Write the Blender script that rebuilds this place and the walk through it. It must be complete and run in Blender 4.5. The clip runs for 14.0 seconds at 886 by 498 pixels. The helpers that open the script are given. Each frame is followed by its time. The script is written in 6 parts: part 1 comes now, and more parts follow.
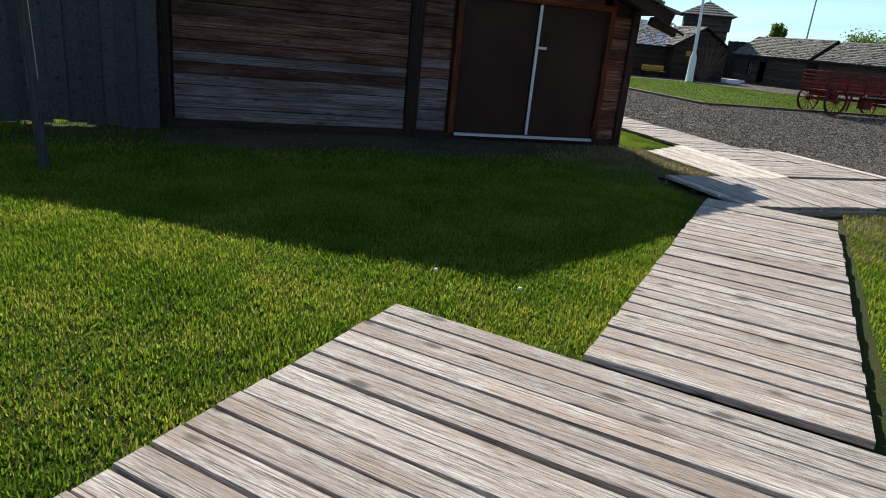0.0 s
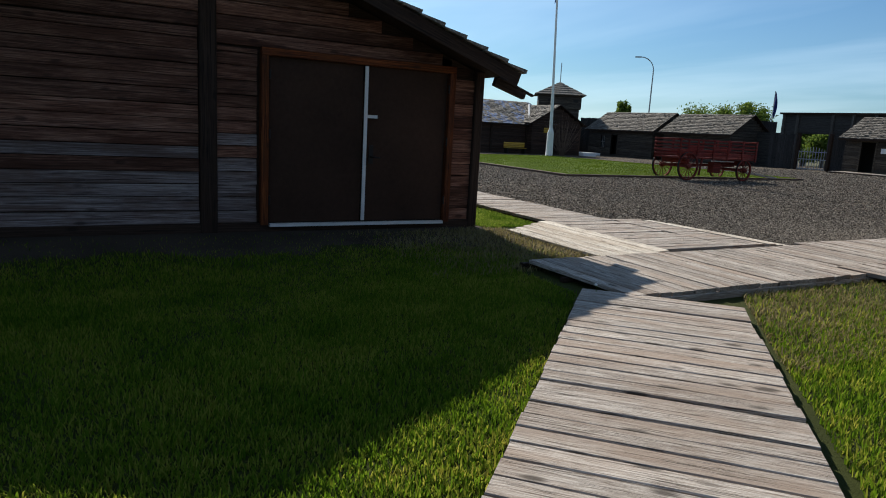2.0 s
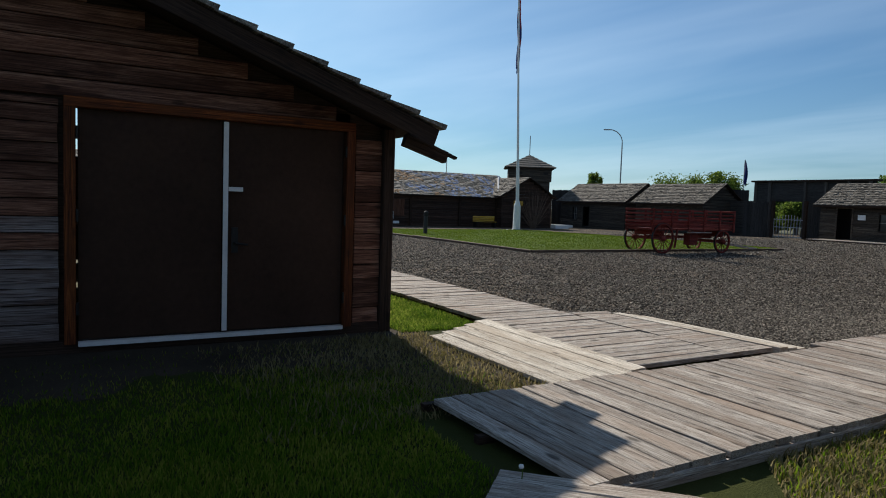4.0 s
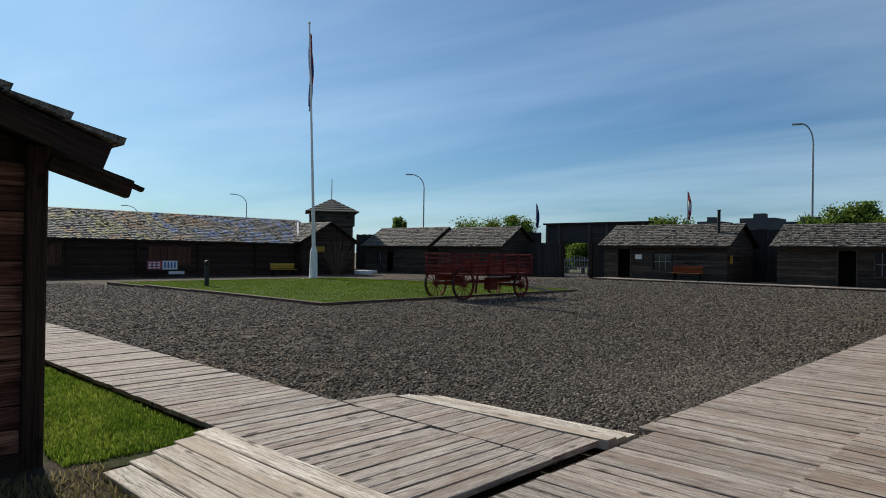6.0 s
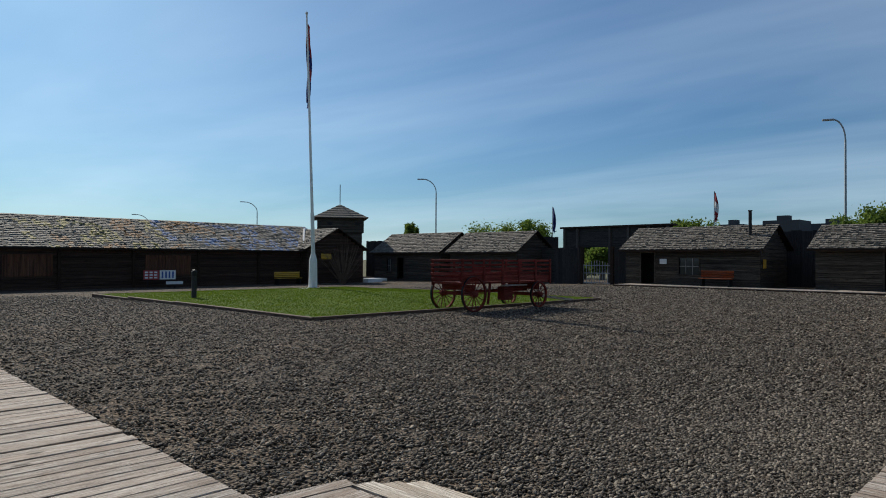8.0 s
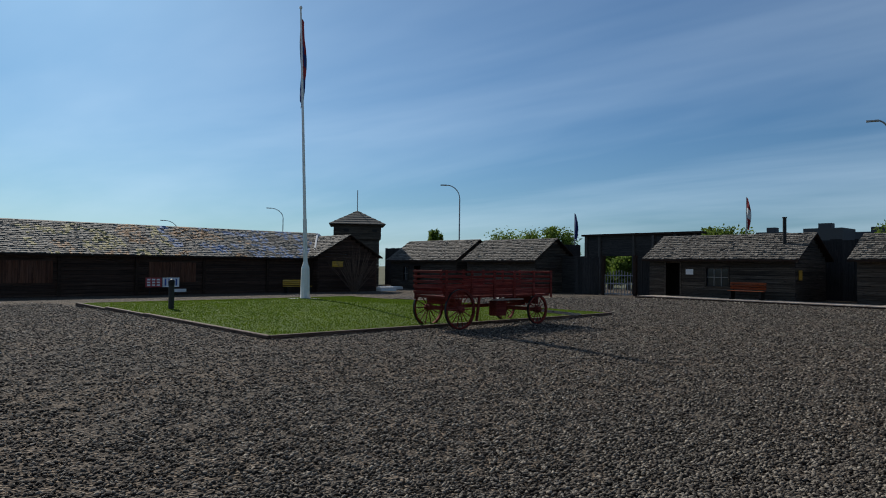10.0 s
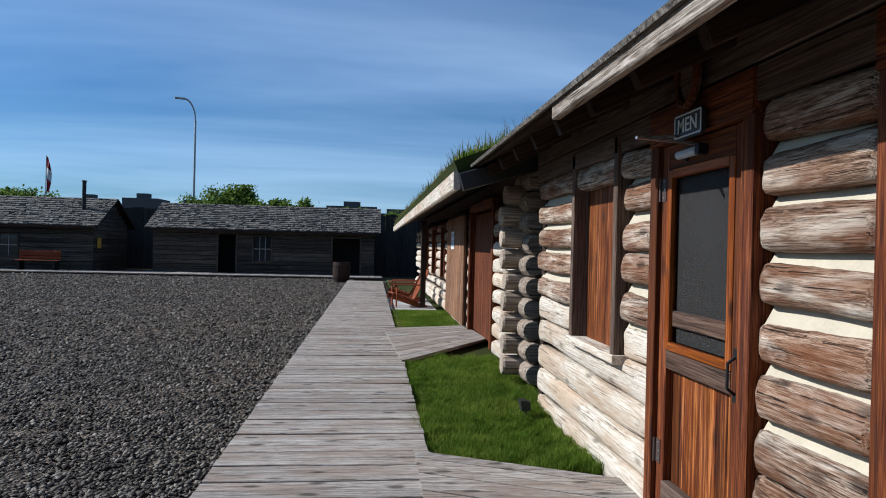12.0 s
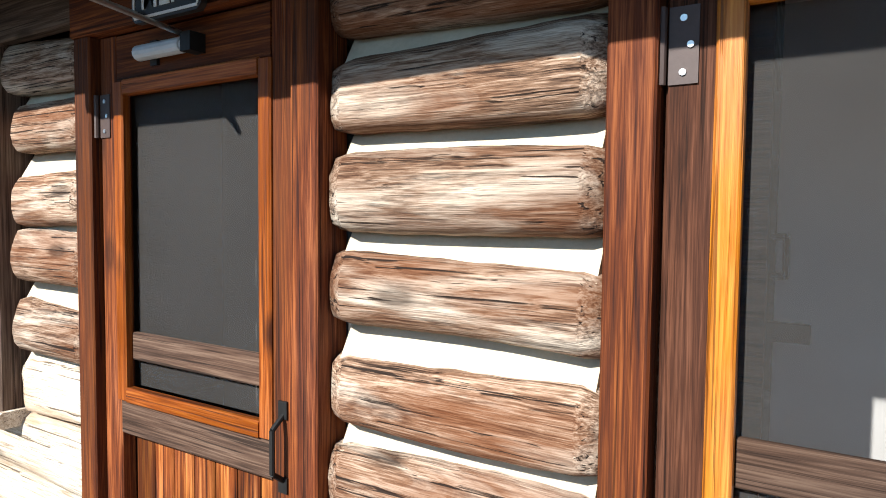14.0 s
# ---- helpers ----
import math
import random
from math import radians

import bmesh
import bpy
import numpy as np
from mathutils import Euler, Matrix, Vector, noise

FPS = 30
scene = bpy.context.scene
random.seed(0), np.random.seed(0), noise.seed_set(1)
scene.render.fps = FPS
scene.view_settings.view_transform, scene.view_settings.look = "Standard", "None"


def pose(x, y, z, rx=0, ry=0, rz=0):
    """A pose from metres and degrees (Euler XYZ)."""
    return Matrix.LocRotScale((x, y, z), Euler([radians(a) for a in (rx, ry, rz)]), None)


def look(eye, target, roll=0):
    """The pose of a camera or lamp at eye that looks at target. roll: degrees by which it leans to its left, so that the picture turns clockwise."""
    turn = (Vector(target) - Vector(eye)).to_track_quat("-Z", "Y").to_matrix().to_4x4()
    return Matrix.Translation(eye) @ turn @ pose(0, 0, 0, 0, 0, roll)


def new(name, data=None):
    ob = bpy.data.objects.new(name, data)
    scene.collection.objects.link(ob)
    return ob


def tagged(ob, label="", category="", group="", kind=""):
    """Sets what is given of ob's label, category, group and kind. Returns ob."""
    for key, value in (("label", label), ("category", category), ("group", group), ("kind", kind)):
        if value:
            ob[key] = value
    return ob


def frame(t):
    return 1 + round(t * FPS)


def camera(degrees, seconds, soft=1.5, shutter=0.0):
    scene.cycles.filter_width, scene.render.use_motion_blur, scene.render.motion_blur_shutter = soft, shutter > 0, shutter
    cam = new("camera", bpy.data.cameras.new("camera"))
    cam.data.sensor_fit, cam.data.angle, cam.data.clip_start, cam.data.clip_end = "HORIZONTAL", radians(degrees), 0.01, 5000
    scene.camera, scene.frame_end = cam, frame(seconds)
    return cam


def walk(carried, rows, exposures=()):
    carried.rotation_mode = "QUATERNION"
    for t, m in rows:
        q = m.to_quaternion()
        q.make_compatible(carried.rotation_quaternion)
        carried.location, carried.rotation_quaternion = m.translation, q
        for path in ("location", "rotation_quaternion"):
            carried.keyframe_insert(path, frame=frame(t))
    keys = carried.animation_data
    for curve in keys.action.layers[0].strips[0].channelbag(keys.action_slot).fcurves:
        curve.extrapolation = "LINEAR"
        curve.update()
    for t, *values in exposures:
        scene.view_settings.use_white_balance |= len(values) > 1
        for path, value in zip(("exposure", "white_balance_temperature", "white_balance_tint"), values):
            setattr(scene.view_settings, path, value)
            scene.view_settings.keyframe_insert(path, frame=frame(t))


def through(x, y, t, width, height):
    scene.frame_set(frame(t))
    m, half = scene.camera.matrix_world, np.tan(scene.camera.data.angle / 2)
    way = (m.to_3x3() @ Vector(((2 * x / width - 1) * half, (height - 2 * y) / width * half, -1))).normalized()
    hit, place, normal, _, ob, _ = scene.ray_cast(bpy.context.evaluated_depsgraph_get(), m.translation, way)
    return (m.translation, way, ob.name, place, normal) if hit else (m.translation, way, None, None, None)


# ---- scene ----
cam = camera(67.6, 14.0, soft=1.0)
PATH = [
    (0, (0.176, 0.157, 1.5), (0.79, 1.955, 0.875), 5.6),
    (0.5, (0.483, 0.566, 1.478), (1.25, 2.339, 0.961), 4.6),
    (1, (0.808, 0.915, 1.479), (1.632, 2.675, 1.007), 4.3),
    (1.5, (1.133, 1.395, 1.333), (1.986, 3.151, 0.9), 4.0),
    (2, (1.549, 1.835, 1.291), (2.489, 3.564, 0.931), 3.2),
    (2.5, (1.995, 2.241, 1.264), (2.951, 3.975, 0.982), 2.6),
    (4.8, (4.06, 4.121, 1.395), (5.149, 5.799, 1.347), 2.1),
    (5, (4.218, 4.255, 1.413), (5.343, 5.908, 1.389), 1.9),
    (5.5, (4.65, 4.555, 1.4), (5.89, 6.124, 1.41), 1.1),
    (6, (5.075, 4.907, 1.396), (6.521, 6.288, 1.408), 0.9),
    (6.5, (5.521, 5.302, 1.392), (6.98, 6.67, 1.41), 0.9),
    (7, (5.946, 5.746, 1.408), (7.396, 7.124, 1.426), 0.8),
    (7.5, (6.42, 6.125, 1.374), (7.855, 7.517, 1.398), 0.5),
    (10, (9.251, 6.854, 1.511), (10.591, 8.338, 1.562), 0.7),
    (10.5, (9.877, 6.904, 1.492), (11.4, 8.199, 1.53), 1.6),
    (11, (10.526, 6.792, 1.365), (12.303, 7.708, 1.388), 2.1),
    (11.5, (11.114, 6.609, 1.411), (13.073, 7.016, 1.425), 2.3),
    (12, (11.641, 6.455, 1.46), (13.63, 6.245, 1.454), 1.4),
    (12.5, (12.091, 6.375, 1.49), (13.906, 5.537, 1.466), 0.6),
    (13, (12.501, 6.25, 1.478), (13.962, 4.884, 1.421), 0.5),
    (13.5, (12.901, 6.121, 1.516), (14.083, 4.511, 1.41), 0.5),
    (14, (13.178, 6.031, 1.517), (14.249, 4.345, 1.412), 0.6),
]
EXPOSURES = [(0.0, 0.82, 6350, 10), (1.0, 0.42, 6450, 10), (1.5, 0.4, 6500, 10), (2.5, 0.28, 6600, 10), (5.0, 0.12, 6550, 10), (7.5, 0.03, 6500, 10), (10.0, -0.17, 6300, 10), (11.0, -0.22, 6000, 10), (11.5, -0.1, 5800, 10), (12.0, 0.2, 5600, 10), (12.5, 0.42, 5600, 10), (13.0, 0.72, 5850, 10), (14.0, 1.07, 6050, 10)]
walk(cam, [(t, look(eye, target, roll)) for t, eye, target, roll in PATH], EXPOSURES)

# ---- world and sun ----
SUN_EL, SUN_AZ = radians(33.3), math.atan2(0.167, 0.986)
world = bpy.data.worlds.new("sky")
scene.world = world
world.use_nodes = True
wn, wl = world.node_tree.nodes, world.node_tree.links
wn.clear()
w_out, w_bg, w_sky = wn.new("ShaderNodeOutputWorld"), wn.new("ShaderNodeBackground"), wn.new("ShaderNodeTexSky")
w_sky.sky_type, w_sky.sun_disc = "NISHITA", False
w_sky.sun_elevation, w_sky.sun_rotation = SUN_EL, SUN_AZ
w_sky.air_density, w_sky.dust_density, w_sky.ozone_density = 1.0, 0.7, 3.5
w_bg.inputs["Strength"].default_value = 0.061
# thin streaked cirrus on a flat layer high above
w_tc, w_sep = wn.new("ShaderNodeTexCoord"), wn.new("ShaderNodeSeparateXYZ")
wl.new(w_tc.outputs["Generated"], w_sep.inputs[0])


def w_math(op, a, b):
    n = wn.new("ShaderNodeMath")
    n.operation = op
    for i, v in enumerate((a, b)):
        if isinstance(v, (int, float)):
            n.inputs[i].default_value = v
        else:
            wl.new(v, n.inputs[i])
    return n.outputs[0]


w_up = w_math("MAXIMUM", w_math("ADD", w_sep.outputs[2], 0.06), 0.04)
w_px, w_py = w_math("DIVIDE", w_sep.outputs[0], w_up), w_math("DIVIDE", w_sep.outputs[1], w_up)
w_comb = wn.new("ShaderNodeCombineXYZ")
wl.new(w_px, w_comb.inputs[0]), wl.new(w_py, w_comb.inputs[1])
w_map = wn.new("ShaderNodeMapping")
w_map.inputs["Rotation"].default_value = (0, 0, radians(38))
w_map.inputs["Scale"].default_value = (0.5, 0.17, 1)
wl.new(w_comb.outputs[0], w_map.inputs[0])
w_noise = wn.new("ShaderNodeTexNoise")
w_noise.inputs["Scale"].default_value, w_noise.inputs["Detail"].default_value = 0.9, 5
w_noise.inputs["Roughness"].default_value, w_noise.inputs["Distortion"].default_value = 0.56, 0.35
wl.new(w_map.outputs[0], w_noise.inputs[0])
w_ramp = wn.new("ShaderNodeValToRGB")
w_ramp.color_ramp.elements[0].position, w_ramp.color_ramp.elements[1].position = 0.36, 0.84
w_ramp.color_ramp.elements[1].color = (0.35, 0.35, 0.35, 1)
wl.new(w_noise.outputs[0], w_ramp.inputs[0])
w_mix = wn.new("ShaderNodeMixRGB")
w_mix.inputs[2].default_value = (16.0, 19.3, 22.0, 1)
w_tint = wn.new("ShaderNodeMixRGB")
w_tint.blend_type = "MULTIPLY"
w_tint.inputs[0].default_value, w_tint.inputs[2].default_value = 1.0, (0.54, 0.91, 1.17, 1)
wl.new(w_sky.outputs[0], w_tint.inputs[1])
wl.new(w_ramp.outputs[0], w_mix.inputs[0]), wl.new(w_tint.outputs[0], w_mix.inputs[1])
# pale haze that thickens towards the horizon
w_haze = wn.new("ShaderNodeMixRGB")
w_haze.inputs[2].default_value = (8.6, 10.6, 12.2, 1)
w_low = w_math("POWER", w_math("SUBTRACT", 1.0, w_math("MAXIMUM", w_sep.outputs[2], 0.0)), 7.0)
wl.new(w_math("MULTIPLY", w_low, 0.3), w_haze.inputs[0])
wl.new(w_mix.outputs[0], w_haze.inputs[1])
wl.new(w_haze.outputs[0], w_bg.inputs[0]), wl.new(w_bg.outputs[0], w_out.inputs[0])

sun_data = bpy.data.lights.new("sun", "SUN")
sun_data.energy, sun_data.angle, sun_data.color = 5.0, radians(0.53), (1.0, 0.94, 0.84)
sun = new("sun", sun_data)
sun_way = Vector((math.sin(SUN_AZ) * math.cos(SUN_EL), math.cos(SUN_AZ) * math.cos(SUN_EL), math.sin(SUN_EL)))
sun.matrix_world = look(sun_way * 80, (0, 0, 0))


# ---- materials ----
def nodes_of(name, rough=0.8, metal=0.0):
    m = bpy.data.materials.new(name)
    m.use_nodes = True
    nt = m.node_tree
    b = nt.nodes["Principled BSDF"]
    b.inputs["Roughness"].default_value, b.inputs["Metallic"].default_value = rough, metal
    return m, nt, b


def noise_tex(nt, vec, scale, detail=4, rough=0.55, dist=0.0):
    n = nt.nodes.new("ShaderNodeTexNoise")
    n.inputs["Scale"].default_value, n.inputs["Detail"].default_value = scale, detail
    n.inputs["Roughness"].default_value, n.inputs["Distortion"].default_value = rough, dist
    if vec is not None:
        nt.links.new(vec, n.inputs["Vector"])
    return n.outputs["Fac"]


def ramp(nt, fac, stops):
    r = nt.nodes.new("ShaderNodeValToRGB")
    els = r.color_ramp.elements
    while len(els) < len(stops):
        els.new(0.5)
    for e, (p, c) in zip(els, stops):
        e.position, e.color = p, (*c, 1) if len(c) == 3 else c
    nt.links.new(fac, r.inputs[0])
    return r.outputs[0]


def mixc(nt, fac, a, b, mode="MIX"):
    n = nt.nodes.new("ShaderNodeMixRGB")
    n.blend_type = mode
    for i, v in enumerate((fac, a, b)):
        if isinstance(v, (int, float)):
            n.inputs[i].default_value = v
        elif isinstance(v, tuple):
            n.inputs[i].default_value = (*v, 1)
        else:
            nt.links.new(v, n.inputs[i])
    return n.outputs[0]


def mth(nt, op, a, b=0.0):
    n = nt.nodes.new("ShaderNodeMath")
    n.operation = op
    for i, v in enumerate((a, b)):
        if isinstance(v, (int, float)):
            n.inputs[i].default_value = v
        else:
            nt.links.new(v, n.inputs[i])
    return n.outputs[0]


def bump(nt, b, height, strength=0.4, dist=0.01):
    n = nt.nodes.new("ShaderNodeBump")
    n.inputs["Strength"].default_value, n.inputs["Distance"].default_value = strength, dist
    nt.links.new(height, n.inputs["Height"])
    nt.links.new(n.outputs[0], b.inputs["Normal"])


def coords(nt, scale=(1, 1, 1), spread=20.0, island=False):
    """Object coordinates, scaled, and shifted by a random amount for each object."""
    tc, mp = nt.nodes.new("ShaderNodeTexCoord"), nt.nodes.new("ShaderNodeMapping")
    mp.inputs["Scale"].default_value = scale
    if island:
        rnd = nt.nodes.new("ShaderNodeNewGeometry").outputs["Random Per Island"]
    else:
        rnd = nt.nodes.new("ShaderNodeObjectInfo").outputs["Random"]
    add = nt.nodes.new("ShaderNodeVectorMath")
    add.operation = "ADD"
    k = mth(nt, "MULTIPLY", rnd, spread)
    cb = nt.nodes.new("ShaderNodeCombineXYZ")
    for i in range(3):
        nt.links.new(k, cb.inputs[i])
    nt.links.new(tc.outputs["Object"], add.inputs[0]), nt.links.new(cb.outputs[0], add.inputs[1])
    nt.links.new(add.outputs[0], mp.inputs[0])
    return mp.outputs[0], add.outputs[0], rnd


def wood(name, dark, mid, light, axis=0, grain=90.0, rough=0.85, relief=0.5, vary=0.35, stain=None, island=False, knots=0.6, cracks=0.7, bleach=None, sharp=0.0, stretch=0.028):
    """Timber whose grain runs along a local axis: fine fibre, broad weathering, knots and a tone for each piece."""
    m, nt, b = nodes_of(name, rough)
    b.inputs["Specular IOR Level"].default_value = 0.22
    sc = [1.0, 1.0, 1.0]
    sc[axis] = stretch
    fine, raw, rnd = coords(nt, tuple(sc), island=island)
    f1 = noise_tex(nt, fine, grain * 3.2, 3, 0.6, 0.3)
    f2 = noise_tex(nt, fine, grain * 0.4, 5, 0.65, 2.4)
    sc2 = [1.0, 1.0, 1.0]
    sc2[axis] = 0.25
    mp2 = nt.nodes.new("ShaderNodeMapping")
    mp2.inputs["Scale"].default_value = tuple(sc2)
    nt.links.new(raw, mp2.inputs[0])
    broad = noise_tex(nt, mp2.outputs[0], 4.5, 4, 0.6)
    fib = mth(nt, "ADD", mth(nt, "MULTIPLY", f1, 0.4), mth(nt, "MULTIPLY", f2, 0.6))
    col = ramp(nt, fib, [(0.36 + sharp, dark), (0.49, mid), (0.63 - sharp, light)])
    if bleach:
        # long patches where the brown skin has weathered off
        scb = [1.0, 1.0, 1.0]
        scb[axis] = 0.16
        mpb = nt.nodes.new("ShaderNodeMapping")
        mpb.inputs["Scale"].default_value = tuple(scb)
        nt.links.new(raw, mpb.inputs[0])
        pat = noise_tex(nt, mpb.outputs[0], 8.5, 6, 0.62, 0.8)
        col = mixc(nt, ramp(nt, pat, [(0.5, (0, 0, 0)), (0.64, (0.85, 0.85, 0.85))]), col, ramp(nt, fib, [(0.4, tuple(c * 0.4 for c in bleach)), (0.55, bleach)]))
    if stain:
        col = mixc(nt, ramp(nt, broad, [(0.45, (0, 0, 0)), (0.62, (1, 1, 1))]), col, mixc(nt, 0.65, col, stain))
    tone = nt.nodes.new("ShaderNodeHueSaturation")
    nt.links.new(mth(nt, "ADD", 1.0 - vary / 2, mth(nt, "MULTIPLY", rnd, vary)), tone.inputs["Value"])
    nt.links.new(mth(nt, "ADD", 0.85, mth(nt, "MULTIPLY", broad, 0.4)), tone.inputs["Saturation"])
    nt.links.new(col, tone.inputs["Color"])
    col = tone.outputs[0]
    # knots: sparse dark ovals
    sck = [3.4, 6.5, 6.5]
    sck[0], sck[axis] = 6.5, 2.6
    mpk = nt.nodes.new("ShaderNodeMapping")
    mpk.inputs["Scale"].default_value = tuple(sck)
    nt.links.new(raw, mpk.inputs[0])
    vor = nt.nodes.new("ShaderNodeTexVoronoi")
    vor.inputs["Scale"].default_value = 1.0
    nt.links.new(mpk.outputs[0], vor.inputs["Vector"])
    kn = ramp(nt, vor.outputs["Distance"], [(0.1, (1, 1, 1)), (0.2, (0, 0, 0))])
    col = mixc(nt, mth(nt, "MULTIPLY", kn, knots), col, tuple(c * 0.45 for c in dark))
    # drying cracks: hair lines along the grain
    mpc = nt.nodes.new("ShaderNodeMapping")
    scc = [1.0, 1.0, 1.0]
    scc[axis] = 0.016
    mpc.inputs["Scale"].default_value = tuple(scc)
    nt.links.new(raw, mpc.inputs[0])
    cr = noise_tex(nt, mpc.outputs[0], grain * 1.1, 3, 0.55, 0.8)
    crk = ramp(nt, cr, [(0.345, (1, 1, 1)), (0.4, (0, 0, 0))])
    col = mixc(nt, mth(nt, "MULTIPLY", crk, cracks), col, tuple(c * 0.35 for c in dark))
    nt.links.new(col, b.inputs["Base Color"])
    bump(nt, b, mth(nt, "SUBTRACT", fib, mth(nt, "MULTIPLY", crk, 0.5)), relief, 0.006)
    return m


def plain(name, colour, rough=0.6, metal=0.0, vary=0.12, scale=6.0, relief=0.1):
    m, nt, b = nodes_of(name, rough, metal)
    _, raw, rnd = coords(nt)
    n = noise_tex(nt, raw, scale, 5, 0.6)
    n2 = noise_tex(nt, raw, scale * 14, 3, 0.6)
    f = mth(nt, "ADD", mth(nt, "MULTIPLY", n, 0.65), mth(nt, "MULTIPLY", n2, 0.35))
    lo, hi = tuple(c * (1 - vary * 2) for c in colour), tuple(min(1, c * (1 + vary * 2)) for c in colour)
    nt.links.new(ramp(nt, f, [(0.3, lo), (0.7, hi)]), b.inputs["Base Color"])
    nt.links.new(mth(nt, "ADD", rough - 0.08, mth(nt, "MULTIPLY", n, 0.16)), b.inputs["Roughness"])
    if relief:
        bump(nt, b, n2, relief, 0.004)
    return m


DECK_NEW = wood("pale newer deck board", (0.2, 0.165, 0.13), (0.54, 0.48, 0.4), (0.76, 0.7, 0.6), stain=(0.38, 0.31, 0.24), grain=100, vary=0.25, knots=0.85, relief=0.9, cracks=0.85, sharp=0.03, stretch=0.04)
DECK = wood("weathered deck board", (0.13, 0.105, 0.083), (0.33, 0.285, 0.242), (0.54, 0.49, 0.43), stain=(0.26, 0.195, 0.15), grain=115, vary=0.3, knots=0.85, relief=0.9, cracks=0.85, sharp=0.035, stretch=0.04)
DECK_NEW_Y = wood("pale newer deck board lengthwise", (0.2, 0.165, 0.13), (0.54, 0.48, 0.4), (0.76, 0.7, 0.6), stain=(0.38, 0.31, 0.24), axis=1, grain=100, vary=0.25, knots=0.85, relief=0.9, cracks=0.85, sharp=0.03, stretch=0.04)
DECK_Y = wood("weathered deck board lengthwise", (0.13, 0.105, 0.083), (0.33, 0.285, 0.242), (0.54, 0.49, 0.43), stain=(0.26, 0.195, 0.15), axis=1, grain=115, vary=0.3, knots=0.85, relief=0.9, cracks=0.85, sharp=0.035, stretch=0.04)
SIDING = wood("dark stained siding", (0.03, 0.013, 0.008), (0.15, 0.066, 0.042), (0.34, 0.185, 0.125), stain=(0.045, 0.018, 0.012), grain=62, vary=0.7)
SIDING_GREY = wood("rain bleached siding", (0.04, 0.027, 0.023), (0.17, 0.13, 0.117), (0.34, 0.285, 0.262), stain=(0.085, 0.05, 0.037), grain=62, vary=0.4)
TIMBER = wood("old dark timber", (0.01, 0.006, 0.004), (0.03, 0.017, 0.011), (0.055, 0.034, 0.024), grain=60)
REDTRIM = wood("red brown door trim", (0.022, 0.005, 0.002), (0.1, 0.024, 0.007), (0.27, 0.085, 0.026), axis=2, grain=70, rough=0.75, stain=(0.07, 0.028, 0.014))
REDTRIM_H = wood("red brown lintel", (0.022, 0.005, 0.002), (0.1, 0.024, 0.007), (0.27, 0.085, 0.026), axis=0, grain=70, rough=0.75, stain=(0.07, 0.028, 0.014))
ORANGE = wood("orange varnished moulding", (0.2, 0.06, 0.012), (0.44, 0.155, 0.03), (0.6, 0.26, 0.06), axis=2, grain=70, rough=0.45, knots=0.8)
ORANGE_H = wood("orange varnished rail", (0.2, 0.06, 0.012), (0.44, 0.155, 0.03), (0.6, 0.26, 0.06), axis=0, grain=70, rough=0.45, knots=0.8)
AMBER_H = wood("amber brown moulding", (0.06, 0.014, 0.004), (0.27, 0.07, 0.016), (0.44, 0.15, 0.04), axis=0, grain=60, rough=0.5, knots=0.9, stain=(0.12, 0.035, 0.012))
PANEL = wood("streaked red panel board", (0.018, 0.005, 0.003), (0.15, 0.038, 0.01), (0.42, 0.16, 0.05), axis=0, grain=46, rough=0.6, stain=(0.035, 0.014, 0.008), vary=0.4, sharp=0.015)
DARKTRIM = wood("dark brown stile", (0.014, 0.005, 0.002), (0.05, 0.018, 0.009), (0.11, 0.046, 0.025), grain=80, rough=0.8)
GREYRAIL = wood("bare grey rail", (0.035, 0.022, 0.016), (0.1, 0.066, 0.048), (0.19, 0.14, 0.105), axis=0, grain=60)
RAILWOOD = wood("dark weathered rail", (0.02, 0.011, 0.007), (0.065, 0.038, 0.026), (0.13, 0.085, 0.06), axis=0, grain=70)
DIAGONAL = wood("sunlit brown board", (0.05, 0.024, 0.014), (0.19, 0.095, 0.052), (0.36, 0.21, 0.125), axis=2, grain=50, vary=0.4)
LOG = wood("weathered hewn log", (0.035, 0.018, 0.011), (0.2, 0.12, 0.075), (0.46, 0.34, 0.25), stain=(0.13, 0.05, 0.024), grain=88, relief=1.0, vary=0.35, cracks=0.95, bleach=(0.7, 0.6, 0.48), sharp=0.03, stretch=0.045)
LOG_PALE = wood("pale hewn log", (0.26, 0.19, 0.13), (0.56, 0.48, 0.38), (0.78, 0.72, 0.61), stain=(0.42, 0.29, 0.19), grain=85, relief=0.8, vary=0.2, cracks=0.9, stretch=0.045)
LOGEND = wood("grey log butt", (0.07, 0.048, 0.034), (0.26, 0.2, 0.15), (0.46, 0.39, 0.31), axis=1, grain=40)
LOGEND_Y = wood("pale log butt", (0.1, 0.07, 0.05), (0.36, 0.28, 0.21), (0.58, 0.5, 0.4), axis=2, grain=40)
FARWALL = wood("grey cabin planks", (0.02, 0.015, 0.011), (0.055, 0.044, 0.034), (0.125, 0.103, 0.08), grain=26, vary=0.7)
FARWALL_B = wood("brown barn planks", (0.02, 0.011, 0.008), (0.045, 0.026, 0.018), (0.08, 0.05, 0.036), grain=16, vary=0.7)
FENCE = wood("blackened fence board", (0.01, 0.009, 0.009), (0.026, 0.024, 0.023), (0.05, 0.046, 0.043), axis=2, grain=50, vary=0.6, island=True)
GATEWOOD = wood("weathered gate planks", (0.02, 0.018, 0.017), (0.05, 0.045, 0.041), (0.09, 0.082, 0.075), axis=1, grain=30, vary=0.5)
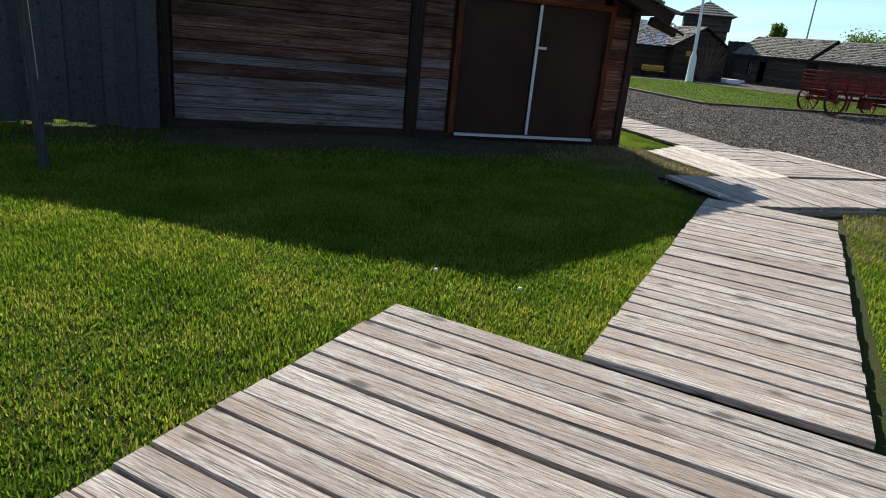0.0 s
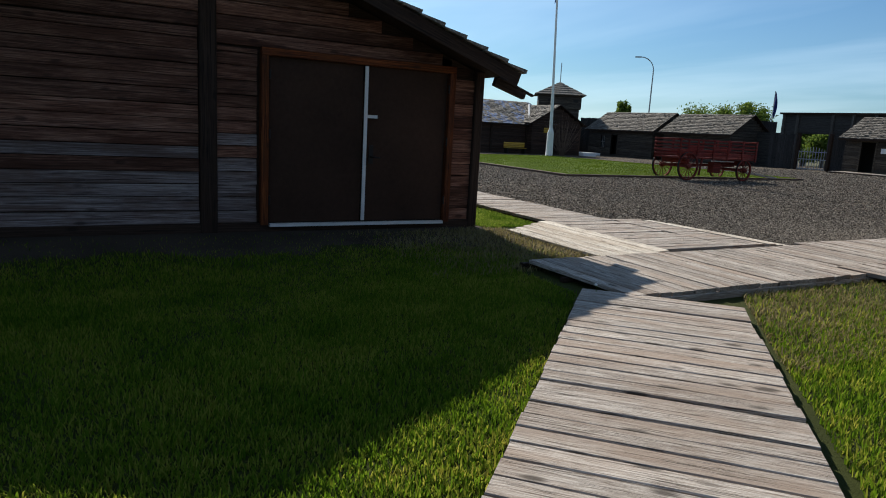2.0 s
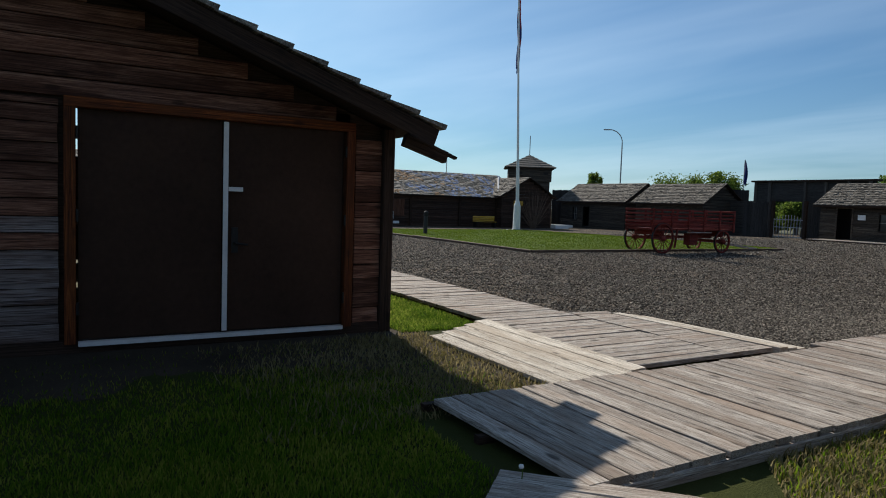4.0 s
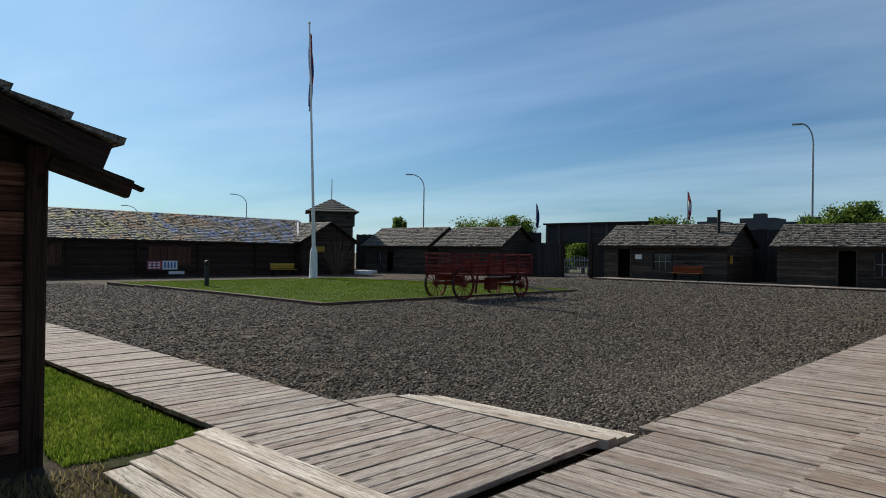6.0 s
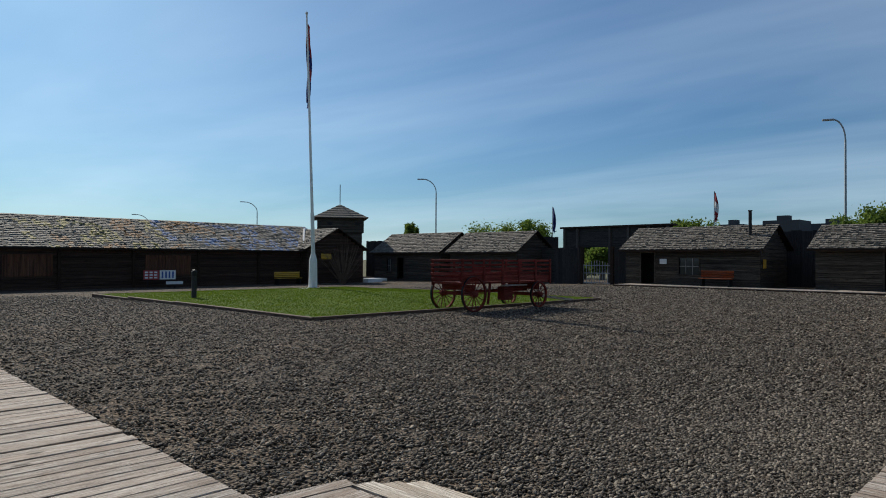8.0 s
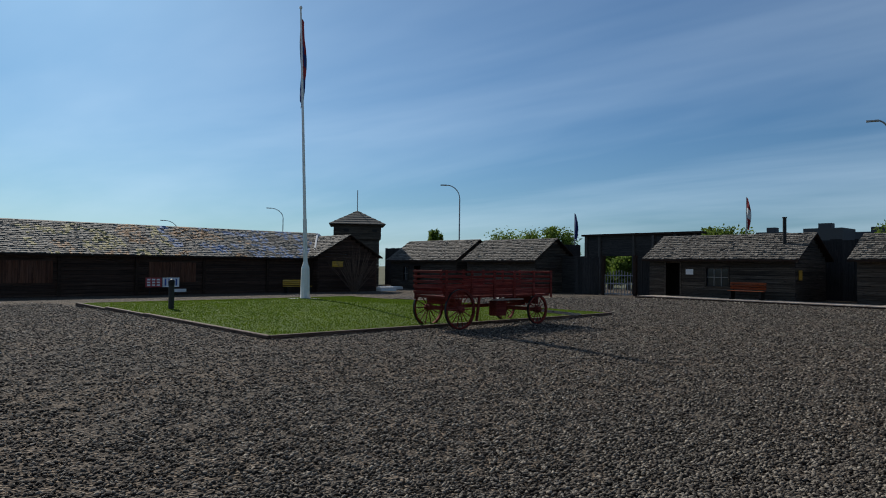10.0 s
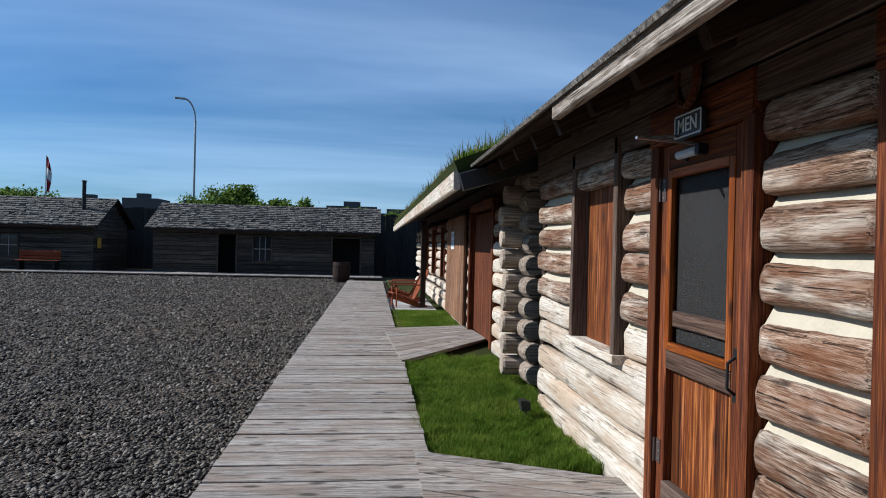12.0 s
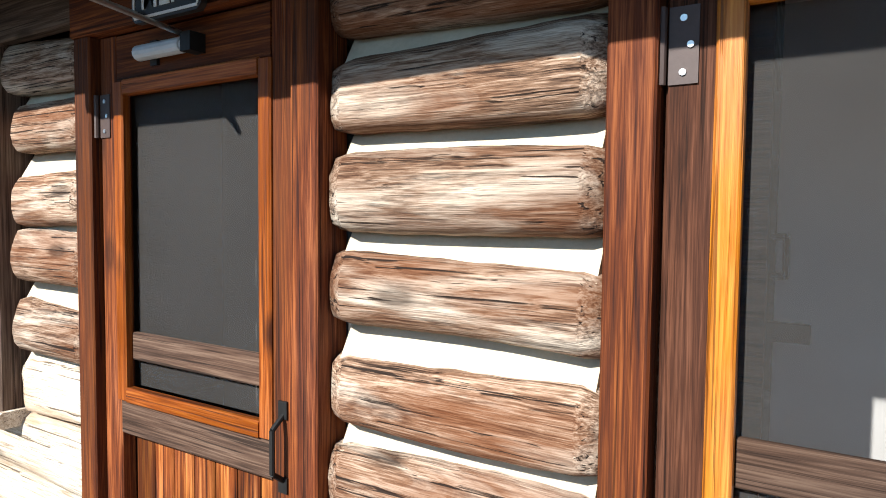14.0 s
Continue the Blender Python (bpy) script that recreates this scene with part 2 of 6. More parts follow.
GATEPOST = wood("grey gate post", (0.04, 0.035, 0.03), (0.09, 0.078, 0.068), (0.15, 0.135, 0.12), axis=2, grain=30, vary=0.5)
FENCE_GREY = wood("grey fence board", (0.02, 0.019, 0.018), (0.06, 0.056, 0.052), (0.1, 0.095, 0.09), axis=2, grain=60, vary=0.5)
SHINGLE_BARN = wood("sun bleached shingle", (0.05, 0.042, 0.034), (0.19, 0.165, 0.135), (0.42, 0.38, 0.32), axis=1, grain=26, island=True, vary=0.9, knots=0.0)
SHINGLE = wood("grey cedar shingle", (0.03, 0.025, 0.02), (0.11, 0.096, 0.08), (0.27, 0.245, 0.21), axis=1, grain=26, island=True, vary=0.9, knots=0.0)
BENCHWOOD = wood("yellow bench slat", (0.35, 0.19, 0.03), (0.6, 0.36, 0.07), (0.75, 0.5, 0.14), grain=30)
REDWOOD = wood("red stained seat board", (0.09, 0.022, 0.01), (0.2, 0.055, 0.024), (0.32, 0.11, 0.05), grain=30)
WAGON = wood("faded red wagon paint", (0.055, 0.011, 0.009), (0.14, 0.028, 0.022), (0.25, 0.06, 0.046), grain=40, vary=0.5)
FASCIA = wood("pale weathered fascia", (0.05, 0.036, 0.026), (0.22, 0.175, 0.135), (0.5, 0.44, 0.37), grain=60, stain=(0.09, 0.06, 0.042), sharp=0.03, stretch=0.045)
CHINK = plain("cream mortar chinking", (0.5, 0.43, 0.31), 0.9, vary=0.08, scale=5, relief=0.25)
DOORPAINT = plain("brown door paint", (0.042, 0.022, 0.014), 0.75, vary=0.2, scale=1.2, relief=0.05)
DOORPAINT.node_tree.nodes["Principled BSDF"].inputs["Specular IOR Level"].default_value = 0.12
WHITEMETAL = plain("white painted metal", (0.62, 0.6, 0.57), 0.4, vary=0.06)
GREYMETAL = plain("dull grey metal", (0.3, 0.31, 0.32), 0.5, 0.15)
CLOSER = plain("pale grey enamel", (0.5, 0.53, 0.55), 0.4, vary=0.05)
STEEL = plain("galvanised pole", (0.3, 0.31, 0.32), 0.5, 0.5)
DARKMETAL = plain("dark iron", (0.025, 0.024, 0.023), 0.55, 0.7)
WHITEPAINT = plain("white paint", (0.72, 0.72, 0.7), 0.5, vary=0.05)
BLACKPAINT = plain("black paint", (0.012, 0.012, 0.012), 0.5)
# near-black colour that paints the darkness of unlit openings
DARK = plain("painted interior dark", (0.02, 0.017, 0.015), 0.9)
HINGE = plain("brown painted steel", (0.055, 0.034, 0.028), 0.6, 0.0)
GREYDOOR = plain("grey painted inner door", (0.07, 0.068, 0.066), 0.6, vary=0.06, scale=2)
PLASTER_GREY = plain("grey inner paint", (0.2, 0.2, 0.19), 0.8, vary=0.05)
PLASTER = plain("white inner wall", (0.84, 0.82, 0.79), 0.8, vary=0.04)
CONCRETE = plain("old concrete slab", (0.42, 0.39, 0.35), 0.9, vary=0.15, scale=3)
FLAGRED = plain("red flag cloth", (0.34, 0.03, 0.04), 0.8)
FLAGBLUE = plain("blue flag cloth", (0.02, 0.03, 0.16), 0.8)
BARK = plain("grey brown bark", (0.13, 0.105, 0.085), 0.95, vary=0.25, scale=8, relief=0.6)
TWIG = plain("dry brown twig", (0.16, 0.105, 0.07), 0.9, vary=0.25)
HAZE = plain("distant dark roofs", (0.06, 0.062, 0.068), 0.9)
SIGNBLUE = plain("blue sign board", (0.04, 0.09, 0.3), 0.5)
SIGNRED = plain("red sign board", (0.32, 0.04, 0.04), 0.5)
PLAQUE = plain("black lettered plaque", (0.02, 0.018, 0.017), 0.45)
ORNAMENT = wood("dark carved ornament", (0.03, 0.01, 0.006), (0.09, 0.03, 0.014), (0.16, 0.06, 0.03), axis=2, grain=60)
BRIGHT = plain("polished rod", (0.6, 0.58, 0.55), 0.3, 0.9)


def gravel_material():
    m, nt, b = nodes_of("grey crushed gravel", 0.95)
    b.inputs["Specular IOR Level"].default_value = 0.15
    tc = nt.nodes.new("ShaderNodeTexCoord")
    v = nt.nodes.new("ShaderNodeTexVoronoi")
    v.inputs["Scale"].default_value = 30
    nt.links.new(tc.outputs["Object"], v.inputs["Vector"])
    broad = noise_tex(nt, tc.outputs["Object"], 0.35, 5, 0.6)
    lump = noise_tex(nt, tc.outputs["Object"], 7.0, 4, 0.6)
    col = ramp(nt, v.outputs["Color"], [(0.1, (0.026, 0.021, 0.017)), (0.5, (0.09, 0.076, 0.062)), (0.92, (0.22, 0.19, 0.155))])
    tint = ramp(nt, broad, [(0.35, (0.86, 0.84, 0.82)), (0.65, (1.25, 1.1, 0.95))])
    nt.links.new(mixc(nt, 1.0, col, tint, "MULTIPLY"), b.inputs["Base Color"])
    h = mth(nt, "ADD", mth(nt, "MULTIPLY", v.outputs["Distance"], -0.9), mth(nt, "MULTIPLY", lump, 0.9))
    bump(nt, b, h, 1.0, 0.06)
    return m


def stone_material():
    m, nt, b = nodes_of("gravel stone", 0.9)
    b.inputs["Specular IOR Level"].default_value = 0.2
    g = nt.nodes.new("ShaderNodeNewGeometry")
    col = ramp(nt, g.outputs["Random Per Island"], [(0.0, (0.026, 0.021, 0.016)), (0.55, (0.1, 0.085, 0.069)), (1.0, (0.28, 0.244, 0.196))])
    nt.links.new(col, b.inputs["Base Color"])
    return m


def soil_material(name, a, c, scale=3.0):
    m, nt, b = nodes_of(name, 0.95)
    b.inputs["Specular IOR Level"].default_value = 0.1
    tc = nt.nodes.new("ShaderNodeTexCoord")
    n1, n2 = noise_tex(nt, tc.outputs["Object"], scale * 0.3, 5, 0.6), noise_tex(nt, tc.outputs["Object"], scale * 30, 4, 0.7)
    f = mth(nt, "ADD", mth(nt, "MULTIPLY", n1, 0.5), mth(nt, "MULTIPLY", n2, 0.5))
    nt.links.new(ramp(nt, f, [(0.36, a), (0.62, c)]), b.inputs["Base Color"])
    bump(nt, b, n2, 0.8, 0.02)
    return m


def blade_material(name, lo, mid, hi, through=0.45):
    m, nt, b = nodes_of(name, 0.85)
    b.inputs["Specular IOR Level"].default_value = 0.12
    g = nt.nodes.new("ShaderNodeNewGeometry")
    tc = nt.nodes.new("ShaderNodeTexCoord")
    patch = noise_tex(nt, tc.outputs["Object"], 1.4, 4, 0.6)
    f = mth(nt, "ADD", mth(nt, "MULTIPLY", g.outputs["Random Per Island"], 0.4), mth(nt, "MULTIPLY", patch, 0.8))
    col = ramp(nt, f, [(0.32, lo), (0.58, mid), (0.86, hi)])
    nt.links.new(col, b.inputs["Base Color"])
    tr = nt.nodes.new("ShaderNodeBsdfTranslucent")
    nt.links.new(col, tr.inputs[0])
    mx = nt.nodes.new("ShaderNodeMixShader")
    mx.inputs[0].default_value = through
    nt.links.new(b.outputs[0], mx.inputs[1]), nt.links.new(tr.outputs[0], mx.inputs[2])
    nt.links.new(mx.outputs[0], nt.nodes["Material Output"].inputs[0])
    return m


def screen_material():
    m, nt, b = nodes_of("insect screen", 0.7)
    b.inputs["Base Color"].default_value = (0.075, 0.069, 0.063, 1)
    tc = nt.nodes.new("ShaderNodeTexCoord")
    n = noise_tex(nt, tc.outputs["Object"], 3.0, 3, 0.5)
    tr = nt.nodes.new("ShaderNodeBsdfTransparent")
    mx = nt.nodes.new("ShaderNodeMixShader")
    nt.links.new(mth(nt, "ADD", 0.16, mth(nt, "MULTIPLY", n, 0.14)), mx.inputs[0])
    nt.links.new(tr.outputs[0], mx.inputs[1]), nt.links.new(b.outputs[0], mx.inputs[2])
    nt.links.new(mx.outputs[0], nt.nodes["Material Output"].inputs[0])
    return m


def glass_material():
    m, nt, b = nodes_of("window glass", 0.05)
    b.inputs["Base Color"].default_value = (0.02, 0.025, 0.03, 1)
    return m


GRAVEL, STONE = gravel_material(), stone_material()
SOIL = soil_material("lawn soil", (0.024, 0.034, 0.007), (0.055, 0.062, 0.016))
TURF = soil_material("far lawn turf", (0.05, 0.085, 0.007), (0.085, 0.125, 0.013), 2.0)
FIELD = soil_material("outer ground", (0.07, 0.075, 0.04), (0.13, 0.12, 0.07), 0.2)
DIRT = soil_material("bare dry dirt", (0.032, 0.025, 0.018), (0.085, 0.066, 0.048))
BLADE = blade_material("green lawn grass", (0.055, 0.115, 0.006), (0.125, 0.215, 0.012), (0.34, 0.32, 0.05), 0.6)
BLADE_GREEN = blade_material("even green grass", (0.045, 0.09, 0.007), (0.1, 0.18, 0.014), (0.3, 0.34, 0.06), 0.55)
BLADE_MOWN = blade_material("mown dark grass", (0.05, 0.088, 0.006), (0.085, 0.14, 0.01), (0.13, 0.175, 0.018))
DRYBLADE = blade_material("dry straw grass", (0.12, 0.11, 0.03), (0.22, 0.18, 0.08), (0.3, 0.25, 0.13))
LEAF = blade_material("spring foliage", (0.05, 0.09, 0.014), (0.11, 0.17, 0.028), (0.19, 0.24, 0.05))
SCREEN, GLASS = screen_material(), glass_material()


# ---- builders ----
class Shape:
    """Collects vertices and faces for one mesh."""

    def __init__(self):
        self.v, self.f = [], []

    def add(self, verts, faces, m=None):
        k = len(self.v)
        self.v += [tuple(m @ Vector(p)) for p in verts] if m else [tuple(p) for p in verts]
        self.f += [tuple(i + k for i in q) for q in faces]
        return self

    def box(self, x0, x1, y0, y1, z0, z1, m=None):
        v = [(x, y, z) for x in (x0, x1) for y in (y0, y1) for z in (z0, z1)]
        return self.add(v, [(0, 1, 3, 2), (4, 6, 7, 5), (0, 4, 5, 1), (2, 3, 7, 6), (0, 2, 6, 4), (1, 5, 7, 3)], m)

    def beam(self, l, w, h, bev=0.006, m=None, wob=0.0):
        """A chamfered bar, length along x from 0 to l, centred in y, top at z = 0."""
        bev = min(bev, w * 0.3, h * 0.3)
        ring = [(-w / 2 + bev, 0), (w / 2 - bev, 0), (w / 2, -bev), (w / 2, -h + bev), (w / 2 - bev, -h), (-w / 2 + bev, -h), (-w / 2, -h + bev), (-w / 2, -bev)]
        v = []
        for x in (0.0, l / 2, l):
            dy, dz = random.uniform(-wob, wob), random.uniform(-wob, wob) * 0.4
            v += [(x, y + dy, z + dz) for y, z in ring]
        f = [(s * 8 + i, s * 8 + 8 + i, s * 8 + 8 + (i + 1) % 8, s * 8 + (i + 1) % 8) for s in (0, 1) for i in range(8)]
        f += [tuple(range(8)), tuple(range(23, 15, -1))]
        return self.add(v, f, m)

    def prism(self, poly, z0, z1, m=None):
        n = len(poly)
        v = [(x, y, z0) for x, y in poly] + [(x, y, z1) for x, y in poly]
        f = [tuple(range(n - 1, -1, -1)), tuple(range(n, 2 * n))] + [(i, (i + 1) % n, n + (i + 1) % n, n + i) for i in range(n)]
        return self.add(v, f, m)

    def rod(self, a, b, r0, r1=None, n=8):
        r1 = r0 if r1 is None else r1
        a, b = Vector(a), Vector(b)
        q = (b - a).to_track_quat("Z", "Y").to_matrix()
        v = []
        for p, r in ((a, r0), (b, r1)):
            v += [tuple(p + q @ Vector((r * math.cos(2 * math.pi * i / n), r * math.sin(2 * math.pi * i / n), 0))) for i in range(n)]
        f = [(i, (i + 1) % n, n + (i + 1) % n, n + i) for i in range(n)] + [tuple(range(n - 1, -1, -1)), tuple(range(n, 2 * n))]
        return self.add(v, f)

    def lathe(self, prof, n=16, m=None):
        v = [(r * math.cos(2 * math.pi * i / n), r * math.sin(2 * math.pi * i / n), z) for r, z in prof for i in range(n)]
        f = [(j * n + i, j * n + (i + 1) % n, j * n + n + (i + 1) % n, j * n + n + i) for j in range(len(prof) - 1) for i in range(n)]
        f += [tuple(range(n - 1, -1, -1)), tuple(range((len(prof) - 1) * n, len(prof) * n))]
        return self.add(v, f, m)

    def mesh(self, name, mat=None):
        me = bpy.data.meshes.new(name)
        me.from_pydata(self.v, [], self.f)
        if mat:
            me.materials.append(mat)
        me.validate()
        bm = bmesh.new()
        bm.from_mesh(me)
        bmesh.ops.recalc_face_normals(bm, faces=bm.faces)
        bm.to_mesh(me)
        bm.free()
        return me


def part(name, shape, material, parent, label="", m=None, smooth=False):
    """One mesh object under a thing or under a part."""
    me = shape if isinstance(shape, bpy.types.Mesh) else shape.mesh(name, material)
    if smooth:
        me.shade_smooth()
    ob = new(name, me)
    ob.parent = parent
    if m is not None:
        ob.matrix_basis = m
    if label:
        ob["label"] = label
    return ob


def thing(name, at=(0, 0, 0), label="", category="", group="", kind="", turn=0):
    ob = new(name)
    ob.empty_display_size = 0.2
    ob.matrix_basis = pose(*at, 0, 0, turn)
    return tagged(ob, label, category, group, kind)


def solid(name, shape, material, label="", category="", group="", kind="", smooth=False):
    me = shape.mesh(name, material)
    if smooth:
        me.shade_smooth()
    return tagged(new(name, me), label, category, group, kind)


def bulk_mesh(name, verts, faces, mat):
    """A large mesh of equal triangles from arrays."""
    me = bpy.data.meshes.new(name)
    me.vertices.add(len(verts))
    me.vertices.foreach_set("co", np.asarray(verts, np.float32).ravel())
    me.loops.add(faces.size)
    me.loops.foreach_set("vertex_index", faces.astype(np.int32).ravel())
    me.polygons.add(len(faces))
    me.polygons.foreach_set("loop_start", np.arange(0, faces.size, 3, dtype=np.int32))
    me.polygons.foreach_set("loop_total", np.full(len(faces), 3, np.int32))
    me.materials.append(mat)
    me.update(calc_edges=True)
    return me


RNG = np.random.default_rng(7)


def ground_z(x, y):
    """The yard falls gently towards the north."""
    t = min(1.0, max(0.0, (y - 24.0) / 24.0))
    return -0.12 - 0.3 * t * t * (3 - 2 * t)


def ground_zs(y):
    t = np.clip((y - 24.0) / 24.0, 0, 1)
    return -0.12 - 0.3 * t * t * (3 - 2 * t)
SHUTTER = wood("brown shutter board", (0.05, 0.02, 0.012), (0.1, 0.045, 0.028), (0.16, 0.08, 0.05), axis=2, grain=20)
PATCHBLUE = plain("faded blue shingle paint", (0.16, 0.22, 0.36), 0.85)
PATCHORANGE = plain("faded orange shingle paint", (0.36, 0.19, 0.08), 0.85)
PATCHYELLOW = plain("faded yellow shingle paint", (0.36, 0.29, 0.1), 0.85)


# ---- ground ----
def sheet(name, xs, ys, zf, mat, label, category):
    s = Shape()
    v = [(x, y, zf(x, y)) for y in ys for x in xs]
    n = len(xs)
    f = [(j * n + i, j * n + i + 1, j * n + n + i + 1, j * n + n + i) for j in range(len(ys) - 1) for i in range(n - 1)]
    s.add(v, f)
    return solid(name, s, mat, label, category, kind="structure", smooth=True)


def steps(a, b, d):
    n = max(1, round((b - a) / d))
    return [a + (b - a) * i / n for i in range(n + 1)]


YS = steps(-20, 70, 2.5)
sheet("ground", [-900, -200, -60, *steps(-20, 80, 5), 200, 900], [-900, -200, -60, *YS, 120, 250, 900], lambda x, y: ground_z(x, y) - 0.05, FIELD, "bare outer ground of dry soil and thin grass", "ground")
def trodden(x, y):
    """Raked and trodden gravel: low dimples and ridges a hand wide."""
    p = Vector((x * 3.1, y * 4.3, 0.0))
    d = noise.noise(p) * 0.6 + noise.noise(p * 2.3) * 0.4
    return ground_z(x, y) + 0.04 * d * min(1.0, max(0.0, (y - 7.6) / 0.5)) - 0.004


near_y, far_y = steps(7.3, 19.7, 0.11), steps(19.7, 60, 1.5)
sheet("gravel_yard", sorted(steps(4, 8.6, 1.5) + steps(8.8, 27, 0.13) + steps(28, 60, 2)), near_y + far_y[1:], lambda x, y: trodden(x, y) if y < 19 and 8.7 < x < 27.1 else ground_z(x, y) - 0.003, GRAVEL, "parade yard of grey crushed gravel", "gravel")
sheet("lawn_soil", steps(-12, 9, 1.5), steps(-8, 11.5, 1.5), lambda x, y: -0.1 + 0.012 * math.sin(x * 1.7) * math.cos(y * 1.3) - 0.008 * max(0, y - 10.5) * 0, SOIL, "soil of the lawn beside the boardwalk", "lawn")
def dirt_edge(x, y, y0):
    """Trodden dirt that thins out unevenly towards the grass."""
    wave = 0.22 * math.sin(2.3 * x + 0.7) + 0.12 * math.sin(6.1 * x + 2.0 * y) + 0.07 * math.sin(14.3 * x - 5.0 * y)
    d = min(y - y0 - 0.25 + wave, x + 0.5 + wave)
    return -0.086 + max(-0.06, min(0.0, d * 0.12))


sheet("bare_dirt", steps(-0.8, 6.7, 0.1), steps(8.5, 10.0, 0.1), lambda x, y: dirt_edge(x, y, 8.6), DIRT, "bare dark dirt along the store wall", "dirt")
sheet("bare_dirt", steps(5.75, 6.68, 0.3), steps(7.1, 8.7, 0.4), lambda x, y: -0.092, DIRT, "bare dry dirt beside the ramp", "dirt")
sheet("lawn_strip_soil", steps(8, 40, 2), steps(3.0, 6.1, 1), lambda x, y: -0.08, SOIL, "soil of the narrow lawn along the log buildings", "lawn")
sheet("lawn_corner_soil", steps(6.2, 7.7, 0.75), steps(9.6, 40, 2), lambda x, y: max(-0.09, ground_z(x, y) + 0.03), SOIL, "soil of the lawn between store and walkway", "lawn")


def grass(name, n, inside, zf, h0, h1, mat, label, lean=0.35, width=0.005, clump=0.0):
    """Scattered bent blades; inside(n) gives the places."""
    p = inside(n)
    n = len(p)
    base = np.c_[p, zf(p[:, 0], p[:, 1])]
    a, h = RNG.uniform(0, 2 * np.pi, n), RNG.uniform(h0, h1, n)
    tone = np.sin(p[:, 0] * 2.3) * np.cos(p[:, 1] * 1.9) * 0.15 + 1
    if clump:
        tone = tone + clump * (np.sin(p[:, 0] * 11 + 3 * np.sin(p[:, 1] * 5)) * np.sin(p[:, 1] * 13 + 2 * np.sin(p[:, 0] * 7)))
    h = h * tone
    ln = RNG.uniform(0.1, 1.0, n) * lean * h
    d = np.c_[np.cos(a), np.sin(a), np.zeros(n)]
    side = np.c_[-np.sin(a), np.cos(a), np.zeros(n)] * width
    up = np.array([0, 0, 1.0])
    mid = base + d * (ln * 0.35)[:, None] + up * (h * 0.6)[:, None]
    tip = base + d * ln[:, None] + up * h[:, None]
    v = np.stack([base - side, base + side, mid - side * 0.8, mid + side * 0.8, tip], 1).reshape(-1, 3)
    k = (np.arange(n) * 5)[:, None]
    f = np.concatenate([k + [0, 1, 3], k + [0, 3, 2], k + [2, 3, 4]], 1).reshape(-1, 3)
    return tagged(new(name, bulk_mesh(name, v, f, mat)), label, "grass", kind="stuff")


def in_rect(x0, x1, y0, y1, keep=None):
    def pick(n):
        p = np.c_[RNG.uniform(x0, x1, n), RNG.uniform(y0, y1, n)]
        return p if keep is None else p[keep(p[:, 0], p[:, 1])]
    return pick


FLAT = lambda z: (lambda x, y: np.full(len(x), z))
off_walk = lambda x, y: ((y - x > 2.5) | ((y - x > 0.93) & (y + x > 4.68))) & ~((y > 5.9) & (x > 5.35) & (y < 7.4)) & (y < 9.75) & ~((x > 6.5) & (y > 7.0))
thin_by_wall = lambda x, y: off_walk(x, y) & (RNG.uniform(0, 1, len(x)) > np.clip((y - 6.6) / 2.4, 0, 0.97)) & (RNG.uniform(0, 1, len(x)) > np.clip((x - 5.2) / 1.5, 0, 0.9) * (y > 7))
grass("lawn_grass", 430000, in_rect(-2.2, 6.6, 2.2, 9.7, thin_by_wall), FLAT(-0.105), 0.022, 0.055, BLADE, "short green lawn with yellowish worn patches", lean=1.0, width=0.0042, clump=0.2)
grass("lawn_grass", 26000, in_rect(-7, -2.2, 0.0, 9.6), FLAT(-0.105), 0.05, 0.11, BLADE, "short green lawn beside the fence", width=0.009)
grass("lawn_grass", 130000, in_rect(2.5, 8.9, 0.5, 5.75, lambda x, y: (y - x < -1.12) & (RNG.uniform(0, 1, len(x)) > np.clip((y - 4.3) / 1.2, 0, 0.75) * (x > 5.2))), FLAT(-0.105), 0.025, 0.07, BLADE, "green lawn south of the walkway junction", lean=0.8, width=0.0045)
grass("dry_grass", 11000, in_rect(5.4, 9.0, 4.2, 5.78, lambda x, y: (y - x < -1.1)), FLAT(-0.1), 0.02, 0.07, DRYBLADE, "dry straw coloured grass under the walkway edge", lean=1.4)
grass("dry_grass", 11000, in_rect(4.4, 6.75, 7.15, 9.7, lambda x, y: (x > 5.7) | (RNG.uniform(0, 1, len(x)) < (x - 4.3) * 0.5)), FLAT(-0.1), 0.02, 0.08, DRYBLADE, "dry straw grass along the ramp edge", lean=1.4)
grass("lawn_grass", 95000, in_rect(16.0, 20.6, 4.75, 6.06, lambda x, y: (x > 15.75 + (y - 4.7) * 0.47) & (x < 22.1 - (y - 4.65) * 1.5)), FLAT(-0.085), 0.03, 0.1, BLADE_GREEN, "lush green grass strip below the log wall", lean=1.1, width=0.0032, clump=0.4)
grass("lawn_grass", 22000, in_rect(23.6, 27.3, 4.75, 6.05), FLAT(-0.085), 0.03, 0.07, BLADE_GREEN, "green grass strip beside the ramp")
grass("lawn_grass", 110000, in_rect(6.55, 7.6, 9.8, 24), FLAT(-0.09), 0.02, 0.055, BLADE_GREEN, "green grass between store and walkway", lean=1.1, width=0.004)

grass("lawn_grass", 3000, in_rect(-2.6, -1.2, 9.85, 11.2), FLAT(-0.11), 0.04, 0.12, BLADE, "sunlit grass behind the fence gap")

# the raised lawn round the flagpole
LX0, LX1, LY0, LY1 = 16.1, 29.0, 20.0, 36.0


def mound(x, y):
    e = min(x - LX0, LX1 - x, y - LY0, LY1 - y)
    return max(ground_z(x, y) + 0.05, -0.17) + 0.28 * min(1.0, max(0.0, e / 7.0)) + 0.02


